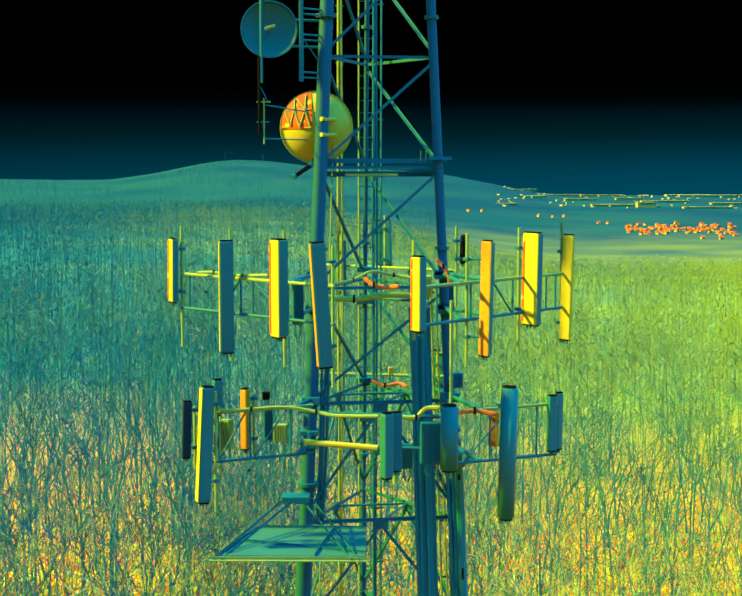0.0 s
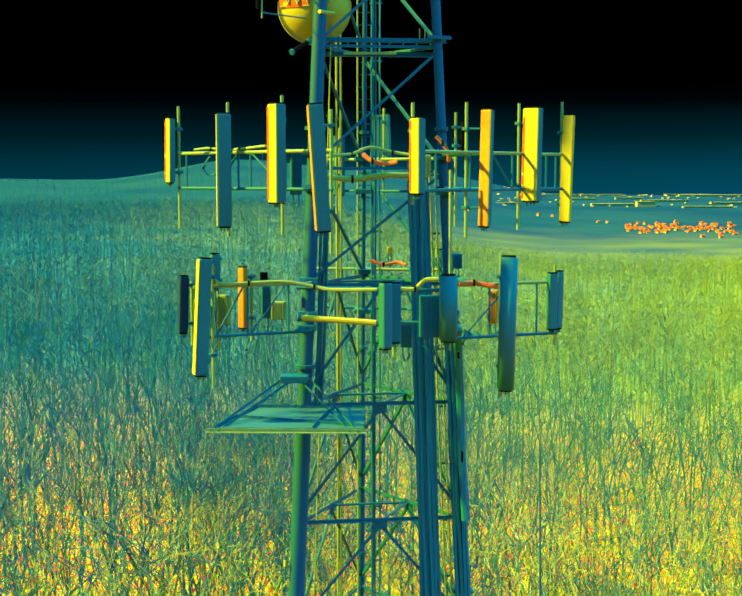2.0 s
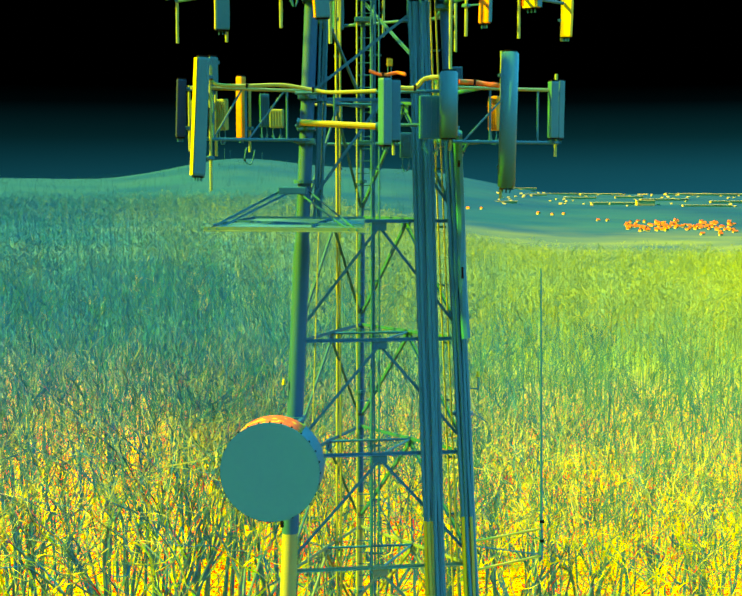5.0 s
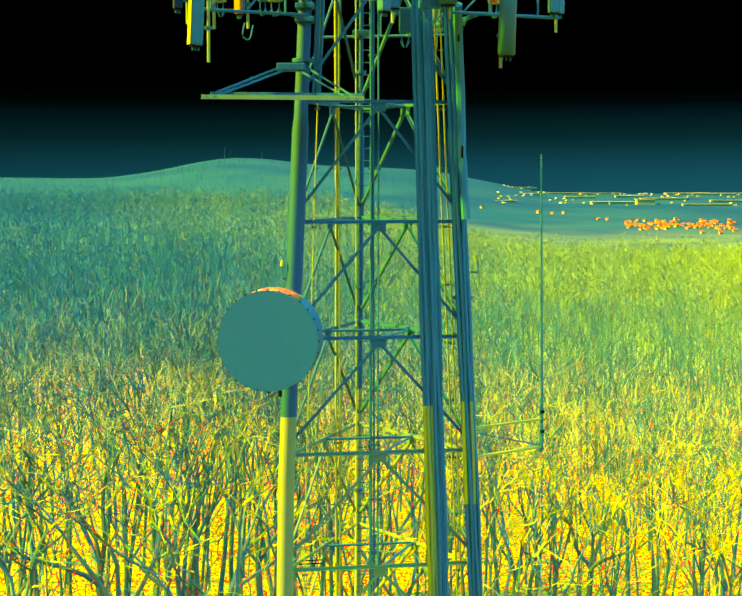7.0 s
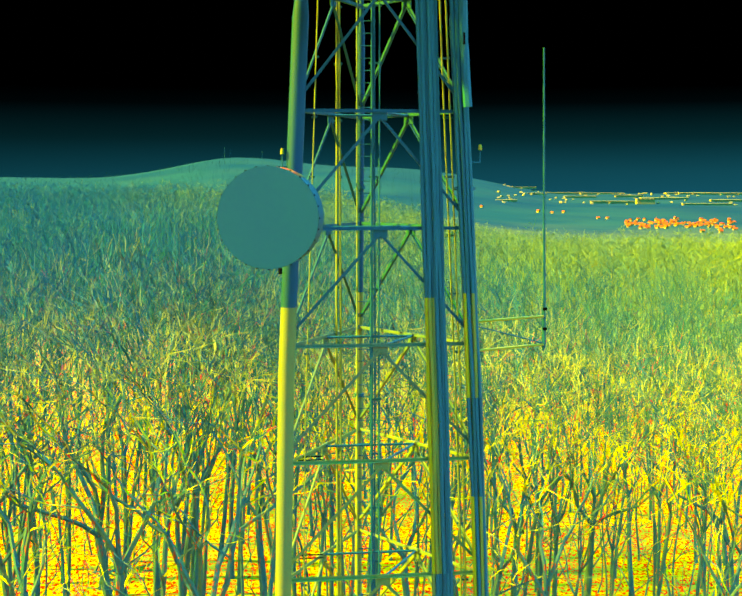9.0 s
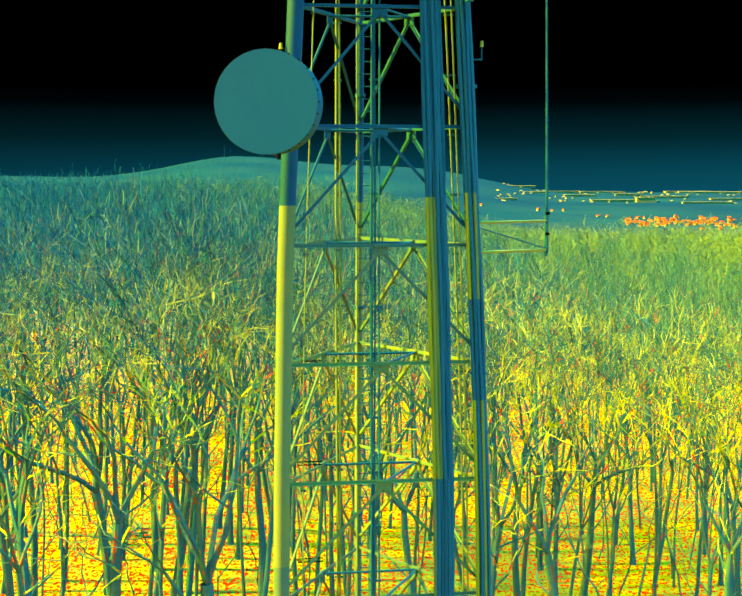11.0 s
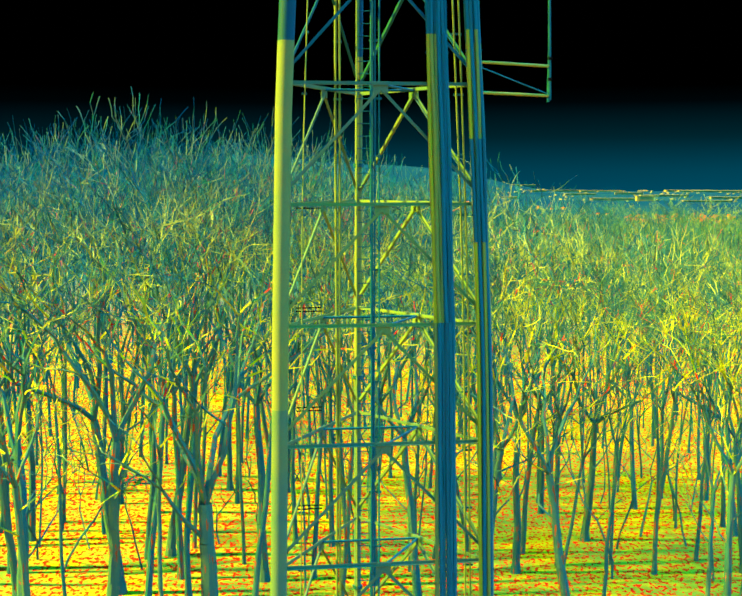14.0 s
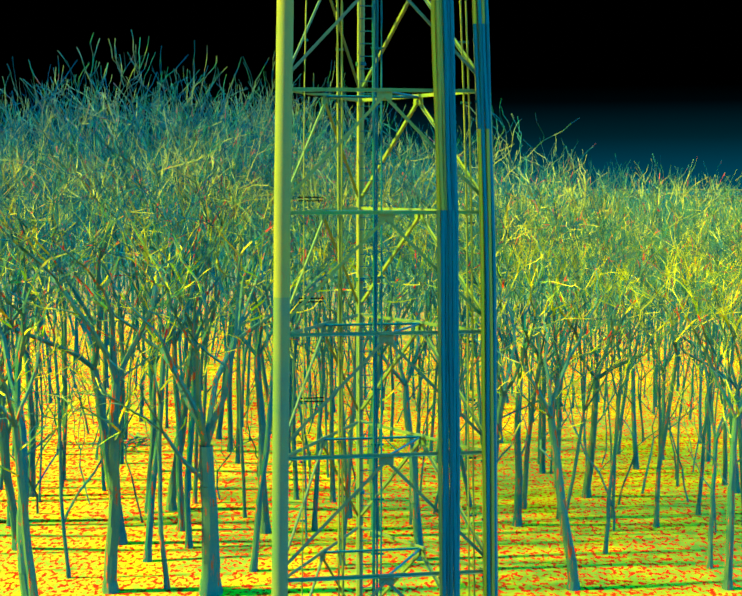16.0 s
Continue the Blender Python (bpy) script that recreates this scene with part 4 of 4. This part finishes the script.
def big_drum_dish(x, y, z, r, turn):
    ob = thing("drum_dish", (x, y, z), "large round microwave dish with a flat grey membrane face", "dish antenna")
    ob.rotation_euler.z = radians(turn)
    bm = bmesh.new()
    rod(bm, (0, -0.01, 0), (0, 0.02, 0), r, n=64)
    bmesh.ops.recalc_face_normals(bm, faces=bm.faces)
    part("membrane", bm, DISH, ob, "flat grey membrane face")
    bm = bmesh.new()
    tube_wall(bm, r * 1.006, -0.006, 0.03, 64, 0.02)
    part("rim", bm, STEEL, ob)
    # upper arc coloured red to paint the sunlit top; the rest stays steel
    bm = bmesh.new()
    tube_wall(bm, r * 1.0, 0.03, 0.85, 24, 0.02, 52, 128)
    part("shroud_top", bm, HOT, ob, "shroud top painted red as sunlit")
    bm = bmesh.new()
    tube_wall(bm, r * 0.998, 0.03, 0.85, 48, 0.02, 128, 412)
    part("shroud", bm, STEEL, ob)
    bm = bmesh.new()
    bowl(bm, r * 0.99, 0.35, thick=0.03)
    bmesh.ops.translate(bm, verts=bm.verts, vec=(0, 0.85, 0))
    part("reflector", bm, STEEL, ob)
    for k in range(28):
        a = 6.2832 * k / 28
        bm = bmesh.new()
        slab(bm, (r * 1.01 * math.cos(a), 0.04, r * 1.01 * math.sin(a)), (0.035, 0.06, 0.035), None, 0.01)
        part("clip", bm, CAP, ob)
    bm = bmesh.new()
    rod(bm, (0.25, -0.02, -r - 0.1), (0.25, -0.02, -r + 0.02), 0.04, n=8)
    part("drain", bm, CAP, ob, "black drain nub")
    bm = bmesh.new()
    rod(bm, (0.1, 1.25, -0.9), (0.1, 1.25, 0.9), 0.06, n=10)
    part("mounting_pipe", bm, STEEL, ob)
    for s in (-0.6, 0.6):
        bm = bmesh.new()
        rod(bm, (0.1, 1.25, s), (0.3, 2.7, s), 0.05, n=8)
        part("strut", bm, STEEL, ob)
    bm = bmesh.new()
    rod(bm, (-0.8, 0.6, 0.1), (0.5, 2.6, 0.3), 0.025, n=8)
    part("stay", bm, STEEL, ob)


big_drum_dish(-2.04, 25.8, 23.62, 1.03, -5)


def open_dish(x, y, z, r):
    ob = thing("open_dish", (x, y, z), "round solid dish antenna held on a thin steel pipe", "dish antenna")
    ob.rotation_euler = (radians(-4), 0, radians(4))
    bm = bmesh.new()
    bowl(bm, r, 0.24)
    part("reflector", bm, RADOME_COOL, ob)
    bm = bmesh.new()
    tube_wall(bm, r * 1.01, -0.03, 0.03, 40, 0.03)
    part("rim", bm, STEEL, ob)
    bm = bmesh.new()
    rod(bm, (0, 0.22, 0), (0, -0.2, 0), 0.03, n=8)
    slab(bm, (0.02, -0.22, 0), (0.24, 0.1, 0.07), pose(0, 0, 0, 0, -15, 0).to_3x3(), 0.02)
    part("feed", bm, STEEL_LIGHT, ob)
    bm = bmesh.new()
    rod(bm, (-0.18, -0.08, -1.2), (-0.18, -0.08, 1.5), 0.035, n=8)
    part("mounting_pipe", bm, STEEL, ob)
    for zz in (-0.3, 0.3):
        bm = bmesh.new()
        rod(bm, (-0.18, 0.26, zz), (1.15, 0.6, zz), 0.03, n=8)
        part("strut", bm, STEEL, ob)


open_dish(-2.27, 29.0, 39.85, 0.63)


def backed_dish(x, y, z, r):
    ob = thing("backed_dish", (x, y, z), "round dish antenna with a sun-heated red back and pale struts", "dish antenna")
    ob.rotation_euler = (0, 0, radians(180 + 6))
    bm = bmesh.new()
    bowl(bm, r, 0.5)
    part("reflector", bm, RADOME, ob)
    bm = bmesh.new()
    tube_wall(bm, r * 1.005, -0.12, 0.03, 48, 0.02)
    part("shroud", bm, RADOME, ob)
    bm = bmesh.new()
    n = 10
    rows = []
    for i in range(6):
        row = []
        for k in range(n + 1):
            px, pz = r * (0.16 + 0.80 * i / 5), r * (-0.06 + 1.00 * k / n)
            q = math.hypot(px, pz)
            if q > r * 0.97:
                px, pz = px * r * 0.97 / q, pz * r * 0.97 / q
            row.append(bm.verts.new((px, 0.5 * (1 - (px * px + pz * pz) / r ** 2) + 0.055, pz)))
        rows.append(row)
    for a, b in zip(rows, rows[1:]):
        for k in range(n):
            bm.faces.new((a[k], a[k + 1], b[k + 1], b[k]))
    part("back_panel", bm, HOT, ob, "red sun-heated panel")
    for p, q in (((0.22, 0.0), (0.34, 0.42)), ((0.34, 0.42), (0.50, 0.0)), ((0.50, 0.0), (0.62, 0.45)), ((0.62, 0.45), (0.74, 0.02)), ((0.74, 0.02), (0.88, 0.40)), ((0.2, 0.46), (0.84, 0.44)), ((0.18, -0.04), (0.96, -0.02)), ((0.34, 0.46), (0.30, 0.86)), ((0.34, 0.46), (0.55, 0.76)), ((0.62, 0.45), (0.60, 0.74))):
        bm = bmesh.new()
        ends = [Vector((a * r, 0.5 * (1 - a * a - b * b) + 0.09, b * r)) for a, b in (p, q)]
        rod(bm, ends[0], ends[1], 0.018, n=6)
        part("strut", bm, STEEL_LIGHT, ob)
    for zz in (-0.2, 0.15):
        bm = bmesh.new()
        rod(bm, (-0.4, 0.5, zz), (-0.05, 0.85, zz), 0.05, n=8)
        part("mount", bm, RADOME, ob)


backed_dish(-1.27, 30.0, 37.73, 0.84)


# ---- tower head fittings ----
def side_panel():
    ob = thing("side_pole", (-1.56, 29.0, 38.7), "steel stand-off pole bracketed to the tower leg", "pole")
    bm = bmesh.new()
    slab(bm, (0, 0, 1.2), (0.10, 0.08, 2.4), None, 0.02)
    part("pole", bm, STEEL, ob)
    for zz in (0.15, 0.98, 1.55):
        c = corner("a", 38.7 + zz) - Vector((-1.56, 29.0, 38.7))
        for dz in (-0.06, 0.06):
            bm = bmesh.new()
            rod(bm, (0, 0, zz + dz), c + Vector((0, 0, dz)), 0.022, n=6)
            part("bracket", bm, STEEL, ob)
    bm = bmesh.new()
    rod(bm, (0, 0, 1.0), corner("a", 39.0) - Vector((-1.56, 29.0, 38.7)), 0.015, n=6)
    part("stay", bm, STEEL, ob)


side_panel()


def dipole():
    o = Vector((-2.36, 28.5, 37.3))
    ob = thing("dipole_antenna", o, "small dipole antenna on thin steel arms", "antenna")
    for name, p, q, r, m in (("element", (0, 0, 0), (0, 0, 1.0), 0.018, STEEL_LIGHT), ("mast", (-0.10, 0, 0.2), (-0.10, 0, 1.9), 0.035, CAP), ("arm", (-0.16, 0, 0.92), (0.15, 0, 0.92), 0.014, STEEL_LIGHT),
                             ("arm", (-0.16, 0, 0.48), (0.12, 0, 0.48), 0.014, STEEL), ("arm", (0.05, 0, 0.85), (0.9, 1.0, 0.75), 0.016, STEEL), ("arm", (0.0, 0, 0.12), (0.9, 1.0, 0.12), 0.016, STEEL), ("stay", (-0.1, 0, 1.3), (0.1, 0, 0.9), 0.012, STEEL)):
        bm = bmesh.new()
        rod(bm, p, q, r, n=7)
        part(name, bm, m, ob)


dipole()
pipe_thing("black_tube", (-1.72, 28.6, 36.58), (-1.36, 28.9, 36.84), 0.05, CAP, "short black tube clamped under the dish")


def walkway():
    """The flat service platform at the tower head."""
    ob = thing("service_platform", (0.1, 29.6, 36.95), "narrow steel service platform across the tower", "platform")
    for p, q, w in (((-1.45, -0.15, 0), (1.65, 0.25, 0), 0.11), ((-1.3, 0.1, -0.3), (1.55, 0.35, -0.3), 0.12), ((1.2, -0.15, 0.06), (1.75, 0.1, 0.06), 0.08)):
        bm = bmesh.new()
        angle_bar(bm, p, q, w, 0.02)
        part("beam", bm, STEEL, ob)
    for k in range(9):
        bm = bmesh.new()
        slab(bm, (-1.25 + 0.32 * k, 0.25 + 0.03 * k, -0.02), (0.05, 0.75, 0.03))
        part("slat", bm, STEEL, ob)
    for px in (1.02, 1.14):
        bm = bmesh.new()
        rod(bm, (px, -0.1, 0.0), (px, -0.1, 0.24), 0.014, n=6)
        part("stub", bm, STEEL_LIGHT, ob)
    bm = bmesh.new()
    slab(bm, (-0.1, -0.2, -0.32), (1.2, 0.08, 0.06), None, 0.01)
    part("pale_beam", bm, STEEL_LIGHT, ob)


walkway()


def ice_shield():
    """The sloping frame and plate that hang from the leg above the large dish."""
    o = Vector((-1.75, 28.7, 28.55))
    ob = thing("ice_shield", o, "grey steel ice shield frame above the large dish", "ice shield")
    fl, fr = Vector((-3.42, 26.45, 28.58)) - o, Vector((-0.08, 26.5, 28.55)) - o
    apex = Vector((-1.6, 28.55, 29.35)) - o
    bm = bmesh.new()
    angle_bar(bm, fl, fr, 0.09, 0.02)
    part("front_beam", bm, STEEL_LIGHT, ob)
    for p, q in ((fl.lerp(fr, 0.03), apex + Vector((-0.35, 0, 0))), (fl.lerp(fr, 0.08), apex + Vector((-0.1, 0, 0))), (fr.lerp(fl, 0.05), apex + Vector((0.25, 0, 0))), (fr.lerp(fl, 0.1), apex + Vector((0.05, 0, -0.05)))):
        bm = bmesh.new()
        angle_bar(bm, p, q, 0.042, 0.010)
        part("strut", bm, STEEL, ob)
    back_l, back_r = Vector((-2.5, 28.3, 28.72)) - o, Vector((-0.1, 28.3, 28.70)) - o
    # the sheet steel plate, with folded edges
    bm = bmesh.new()
    rim = [fl + Vector((0.2, 0.08, 0.03)), fr + Vector((-0.05, 0.08, 0.03)), back_r, back_l]
    low, top = [bm.verts.new(c) for c in rim], [bm.verts.new(c + Vector((0, 0, 0.02))) for c in rim]
    bm.faces.new(low[::-1])
    bm.faces.new(top)
    for k in range(4):
        bm.faces.new((low[k], low[(k + 1) % 4], top[(k + 1) % 4], top[k]))
    part("plate", bm, SHEET, ob, "dull grey-green sheet plate")
    for p, q in ((rim[0], rim[3]), (rim[3], rim[2]), (rim[0].lerp(rim[1], 0.66), rim[3].lerp(rim[2], 0.7)), (rim[0].lerp(rim[3], 0.5), rim[1].lerp(rim[2], 0.1))):
        bm = bmesh.new()
        angle_bar(bm, p + Vector((0, 0, 0.05)), q + Vector((0, 0, 0.05)), 0.045, 0.008)
        part("stiffener", bm, STEEL, ob)
    bm = bmesh.new()
    slab(bm, apex + Vector((-0.1, 0, 0)), (0.62, 0.45, 0.16), None, 0.02)
    part("collar", bm, STEEL, ob)


ice_shield()


def leg_light(leg, z, out):
    p = corner(leg, z) + Vector(out)
    ob = thing("obstruction_lamp", p, "small pale obstruction lamp on a stem at the tower leg", "lamp", "lamps on the tower legs")
    bm = bmesh.new()
    rod(bm, (0, 0, -0.3), (0, 0, 0.0), 0.015, n=6)
    rod(bm, (0, 0, -0.28), corner(leg, z - 0.28) - p, 0.018, n=6)
    part("stem", bm, STEEL, ob)
    bm = bmesh.new()
    rod(bm, (0, 0, 0.0), (0, 0, 0.13), 0.05, 0.03, n=10)
    part("lens", bm, RADOME, ob)


leg_light("a", 24.95, (-0.28, -0.1, 0))
leg_light("b", 25.05, (0.38, -0.1, 0))


def whip_antenna():
    o = Vector((4.2, 30.6, 20.2))
    ob = thing("whip_antenna", o, "very tall thin whip antenna on a side bracket", "antenna")
    bm = bmesh.new()
    rod(bm, (0, 0, 0.15), (-0.1, 0, 7.28), 0.036, 0.02, n=8)
    part("whip", bm, STEEL, ob)
    bm = bmesh.new()
    rod(bm, (-0.03, 0.02, 0.1), (-0.02, 0.02, 1.25), 0.035, n=8)
    part("base_pipe", bm, STEEL, ob)
    for zz in (0.62, 1.1):
        bm = bmesh.new()
        slab(bm, (0, 0, zz), (0.10, 0.10, 0.07), None, 0.01)
        part("clamp", bm, CAP, ob)
    for zz in (0.24, 0.92):
        bm = bmesh.new()
        rod(bm, (-0.03, 0, zz), corner("b", 20.2 + zz) - o, 0.032, n=8)
        part("arm", bm, RADOME, ob)
    bm = bmesh.new()
    rod(bm, (-0.05, 0, 0.28), corner("b", 21.05) - o, 0.016, n=6)
    part("stay", bm, STEEL, ob)


whip_antenna()

# black step brackets inside the lower tower
for z in (15.5, 13.2, 17.85, 10.9):
    ob = thing("step_bracket", (-1.32, 29.5, z), "pair of short black step bars at the leg", "bracket", "step bars")
    for dz in (0, 0.08):
        bm = bmesh.new()
        rod(bm, (-0.35, 0, dz), (0.22, 0.1, dz), 0.014, n=6)
        part("bar", bm, CAP, ob)


# ---- far town ----
ROOF_HOT = material("hot_roof", (0.25, 0.025, 0.010), (0.25, 0.07, 0.01), 0.05, 0.4, 0.8, 0, 0.0, per_object=0.4)
WALL_WARM = material("warm_wall", (0.20, 0.16, 0.05), (0.16, 0.14, 0.05), 0.05, 0.4, 0.8, 0, 0.0)


def distance_at(az, dip):
    """How far the sloping ground lies along a line of sight from the tower head."""
    r = 950.0
    while r < 4400 and ground_z(r * math.sin(az), r * math.cos(az)) < 36.5 - r * math.tan(dip):
        r += 10
    return r


def house(w, d, h, roof):
    ob = thing("house", (0, 0, 0), "far small house with a hot sunlit roof", "house", "houses of the far town")
    bm = bmesh.new()
    slab(bm, (0, 0, h / 2), (w, d, h))
    part("wall", bm, WALL_WARM, ob)
    bm = bmesh.new()
    v = [bm.verts.new(c) for c in ((-w * 0.55, -d * 0.6, h), (w * 0.55, -d * 0.6, h), (w * 0.55, d * 0.6, h), (-w * 0.55, d * 0.6, h), (-w * 0.55, 0, h + roof), (w * 0.55, 0, h + roof))]
    for f in ((0, 1, 5, 4), (2, 3, 4, 5), (0, 4, 3), (1, 2, 5), (3, 2, 1, 0)):
        bm.faces.new([v[i] for i in f])
    part("roof", bm, ROOF_HOT, ob)
    return ob


rh = random.Random(5)
first = house(11, 8, 5, 4)
sites = [(4.3, 1.52), (4.9, 1.50), (7.4, 1.72), (8.0, 1.75), (8.5, 1.72), (10.0, 2.0), (10.4, 2.02)]
sites += [(11.2 + rh.uniform(0, 4.6), 2.28 + rh.gauss(0, 0.13)) for _ in range(120)]
PALE = len(sites)
sites += [(5.5 + rh.uniform(0, 10.5), 0.12 + rh.uniform(0, 1.2)) for _ in range(150)]
pale_first = house(12, 8, 4, 2)
pale_first["label"] = "far small pale house in the valley"
for child in pale_first.children:
    child.data.materials[0] = WALL_WARM
for i, (az, dip) in enumerate(sites):
    a, dp = radians(az), radians(dip)
    r = distance_at(a, dp)
    x, y = r * math.sin(a), r * math.cos(a)
    s = 0.62
    m = Matrix.Translation((x, y, ground_z(x, y))) @ pose(0, 0, 0, 0, 0, rh.uniform(-80, 80))
    if i in (0, PALE):
        ob = first if i == 0 else pale_first
        ob.matrix_basis = m
    else:
        ob = copy_thing(first if i < PALE else pale_first, m)
    ob.scale = (s * rh.uniform(0.7, 1.2), s, s * rh.uniform(0.8, 1.2))


def long_building(az, dip, length, deep, tall):
    a, dp = radians(az), radians(dip)
    r = distance_at(a, dp)
    x, y = r * math.sin(a), r * math.cos(a)
    ob = thing("long_building", (x, y, ground_z(x, y)), "far long low pale building", "building", "long buildings of the far town")
    bm = bmesh.new()
    slab(bm, (0, 0, tall / 2), (length, deep, tall))
    part("wall", bm, WALL_WARM, ob)
    bm = bmesh.new()
    slab(bm, (0, 0, tall + 0.6), (length + 2, deep + 2, 1.2), None, 0.3)
    part("roof", bm, WALL_WARM, ob)


for row in ((10.6, 1.25, 110, 20, 5), (12.0, 1.27, 45, 25, 12), (15.2, 0.73, 200, 30, 5), (13.8, 0.75, 150, 30, 5), (6.5, 0.28, 120, 25, 5), (14.6, 1.32, 120, 15, 4), (9.2, 1.0, 90, 15, 5), (7.2, 0.85, 70, 15, 4), (8.3, 0.55, 160, 20, 5), (11.3, 0.95, 80, 15, 5), (12.8, 1.05, 130, 20, 4), (15.6, 1.15, 110, 20, 5), (5.9, 1.2, 60, 15, 4), (14.9, 0.45, 240, 30, 5), (10.1, 0.35, 140, 25, 5)):
    long_building(*row)


def hill_mast(az, r, tall):
    a = radians(az)
    x, y = r * math.sin(a), r * math.cos(a)
    ob = thing("radio_mast", (x, y, ground_z(x, y)), "far thin radio mast on the hill top", "mast", "masts on the hill")
    bm = bmesh.new()
    rod(bm, (0, 0, 0), (0, 0, tall), 0.9, 0.4, n=6)
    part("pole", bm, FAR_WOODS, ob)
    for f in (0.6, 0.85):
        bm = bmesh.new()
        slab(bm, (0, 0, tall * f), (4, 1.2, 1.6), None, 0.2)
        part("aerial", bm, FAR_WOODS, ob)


for az, tall in ((-6.45, 34), (-6.2, 26), (-4.8, 22)):
    hill_mast(az, 3950, tall)
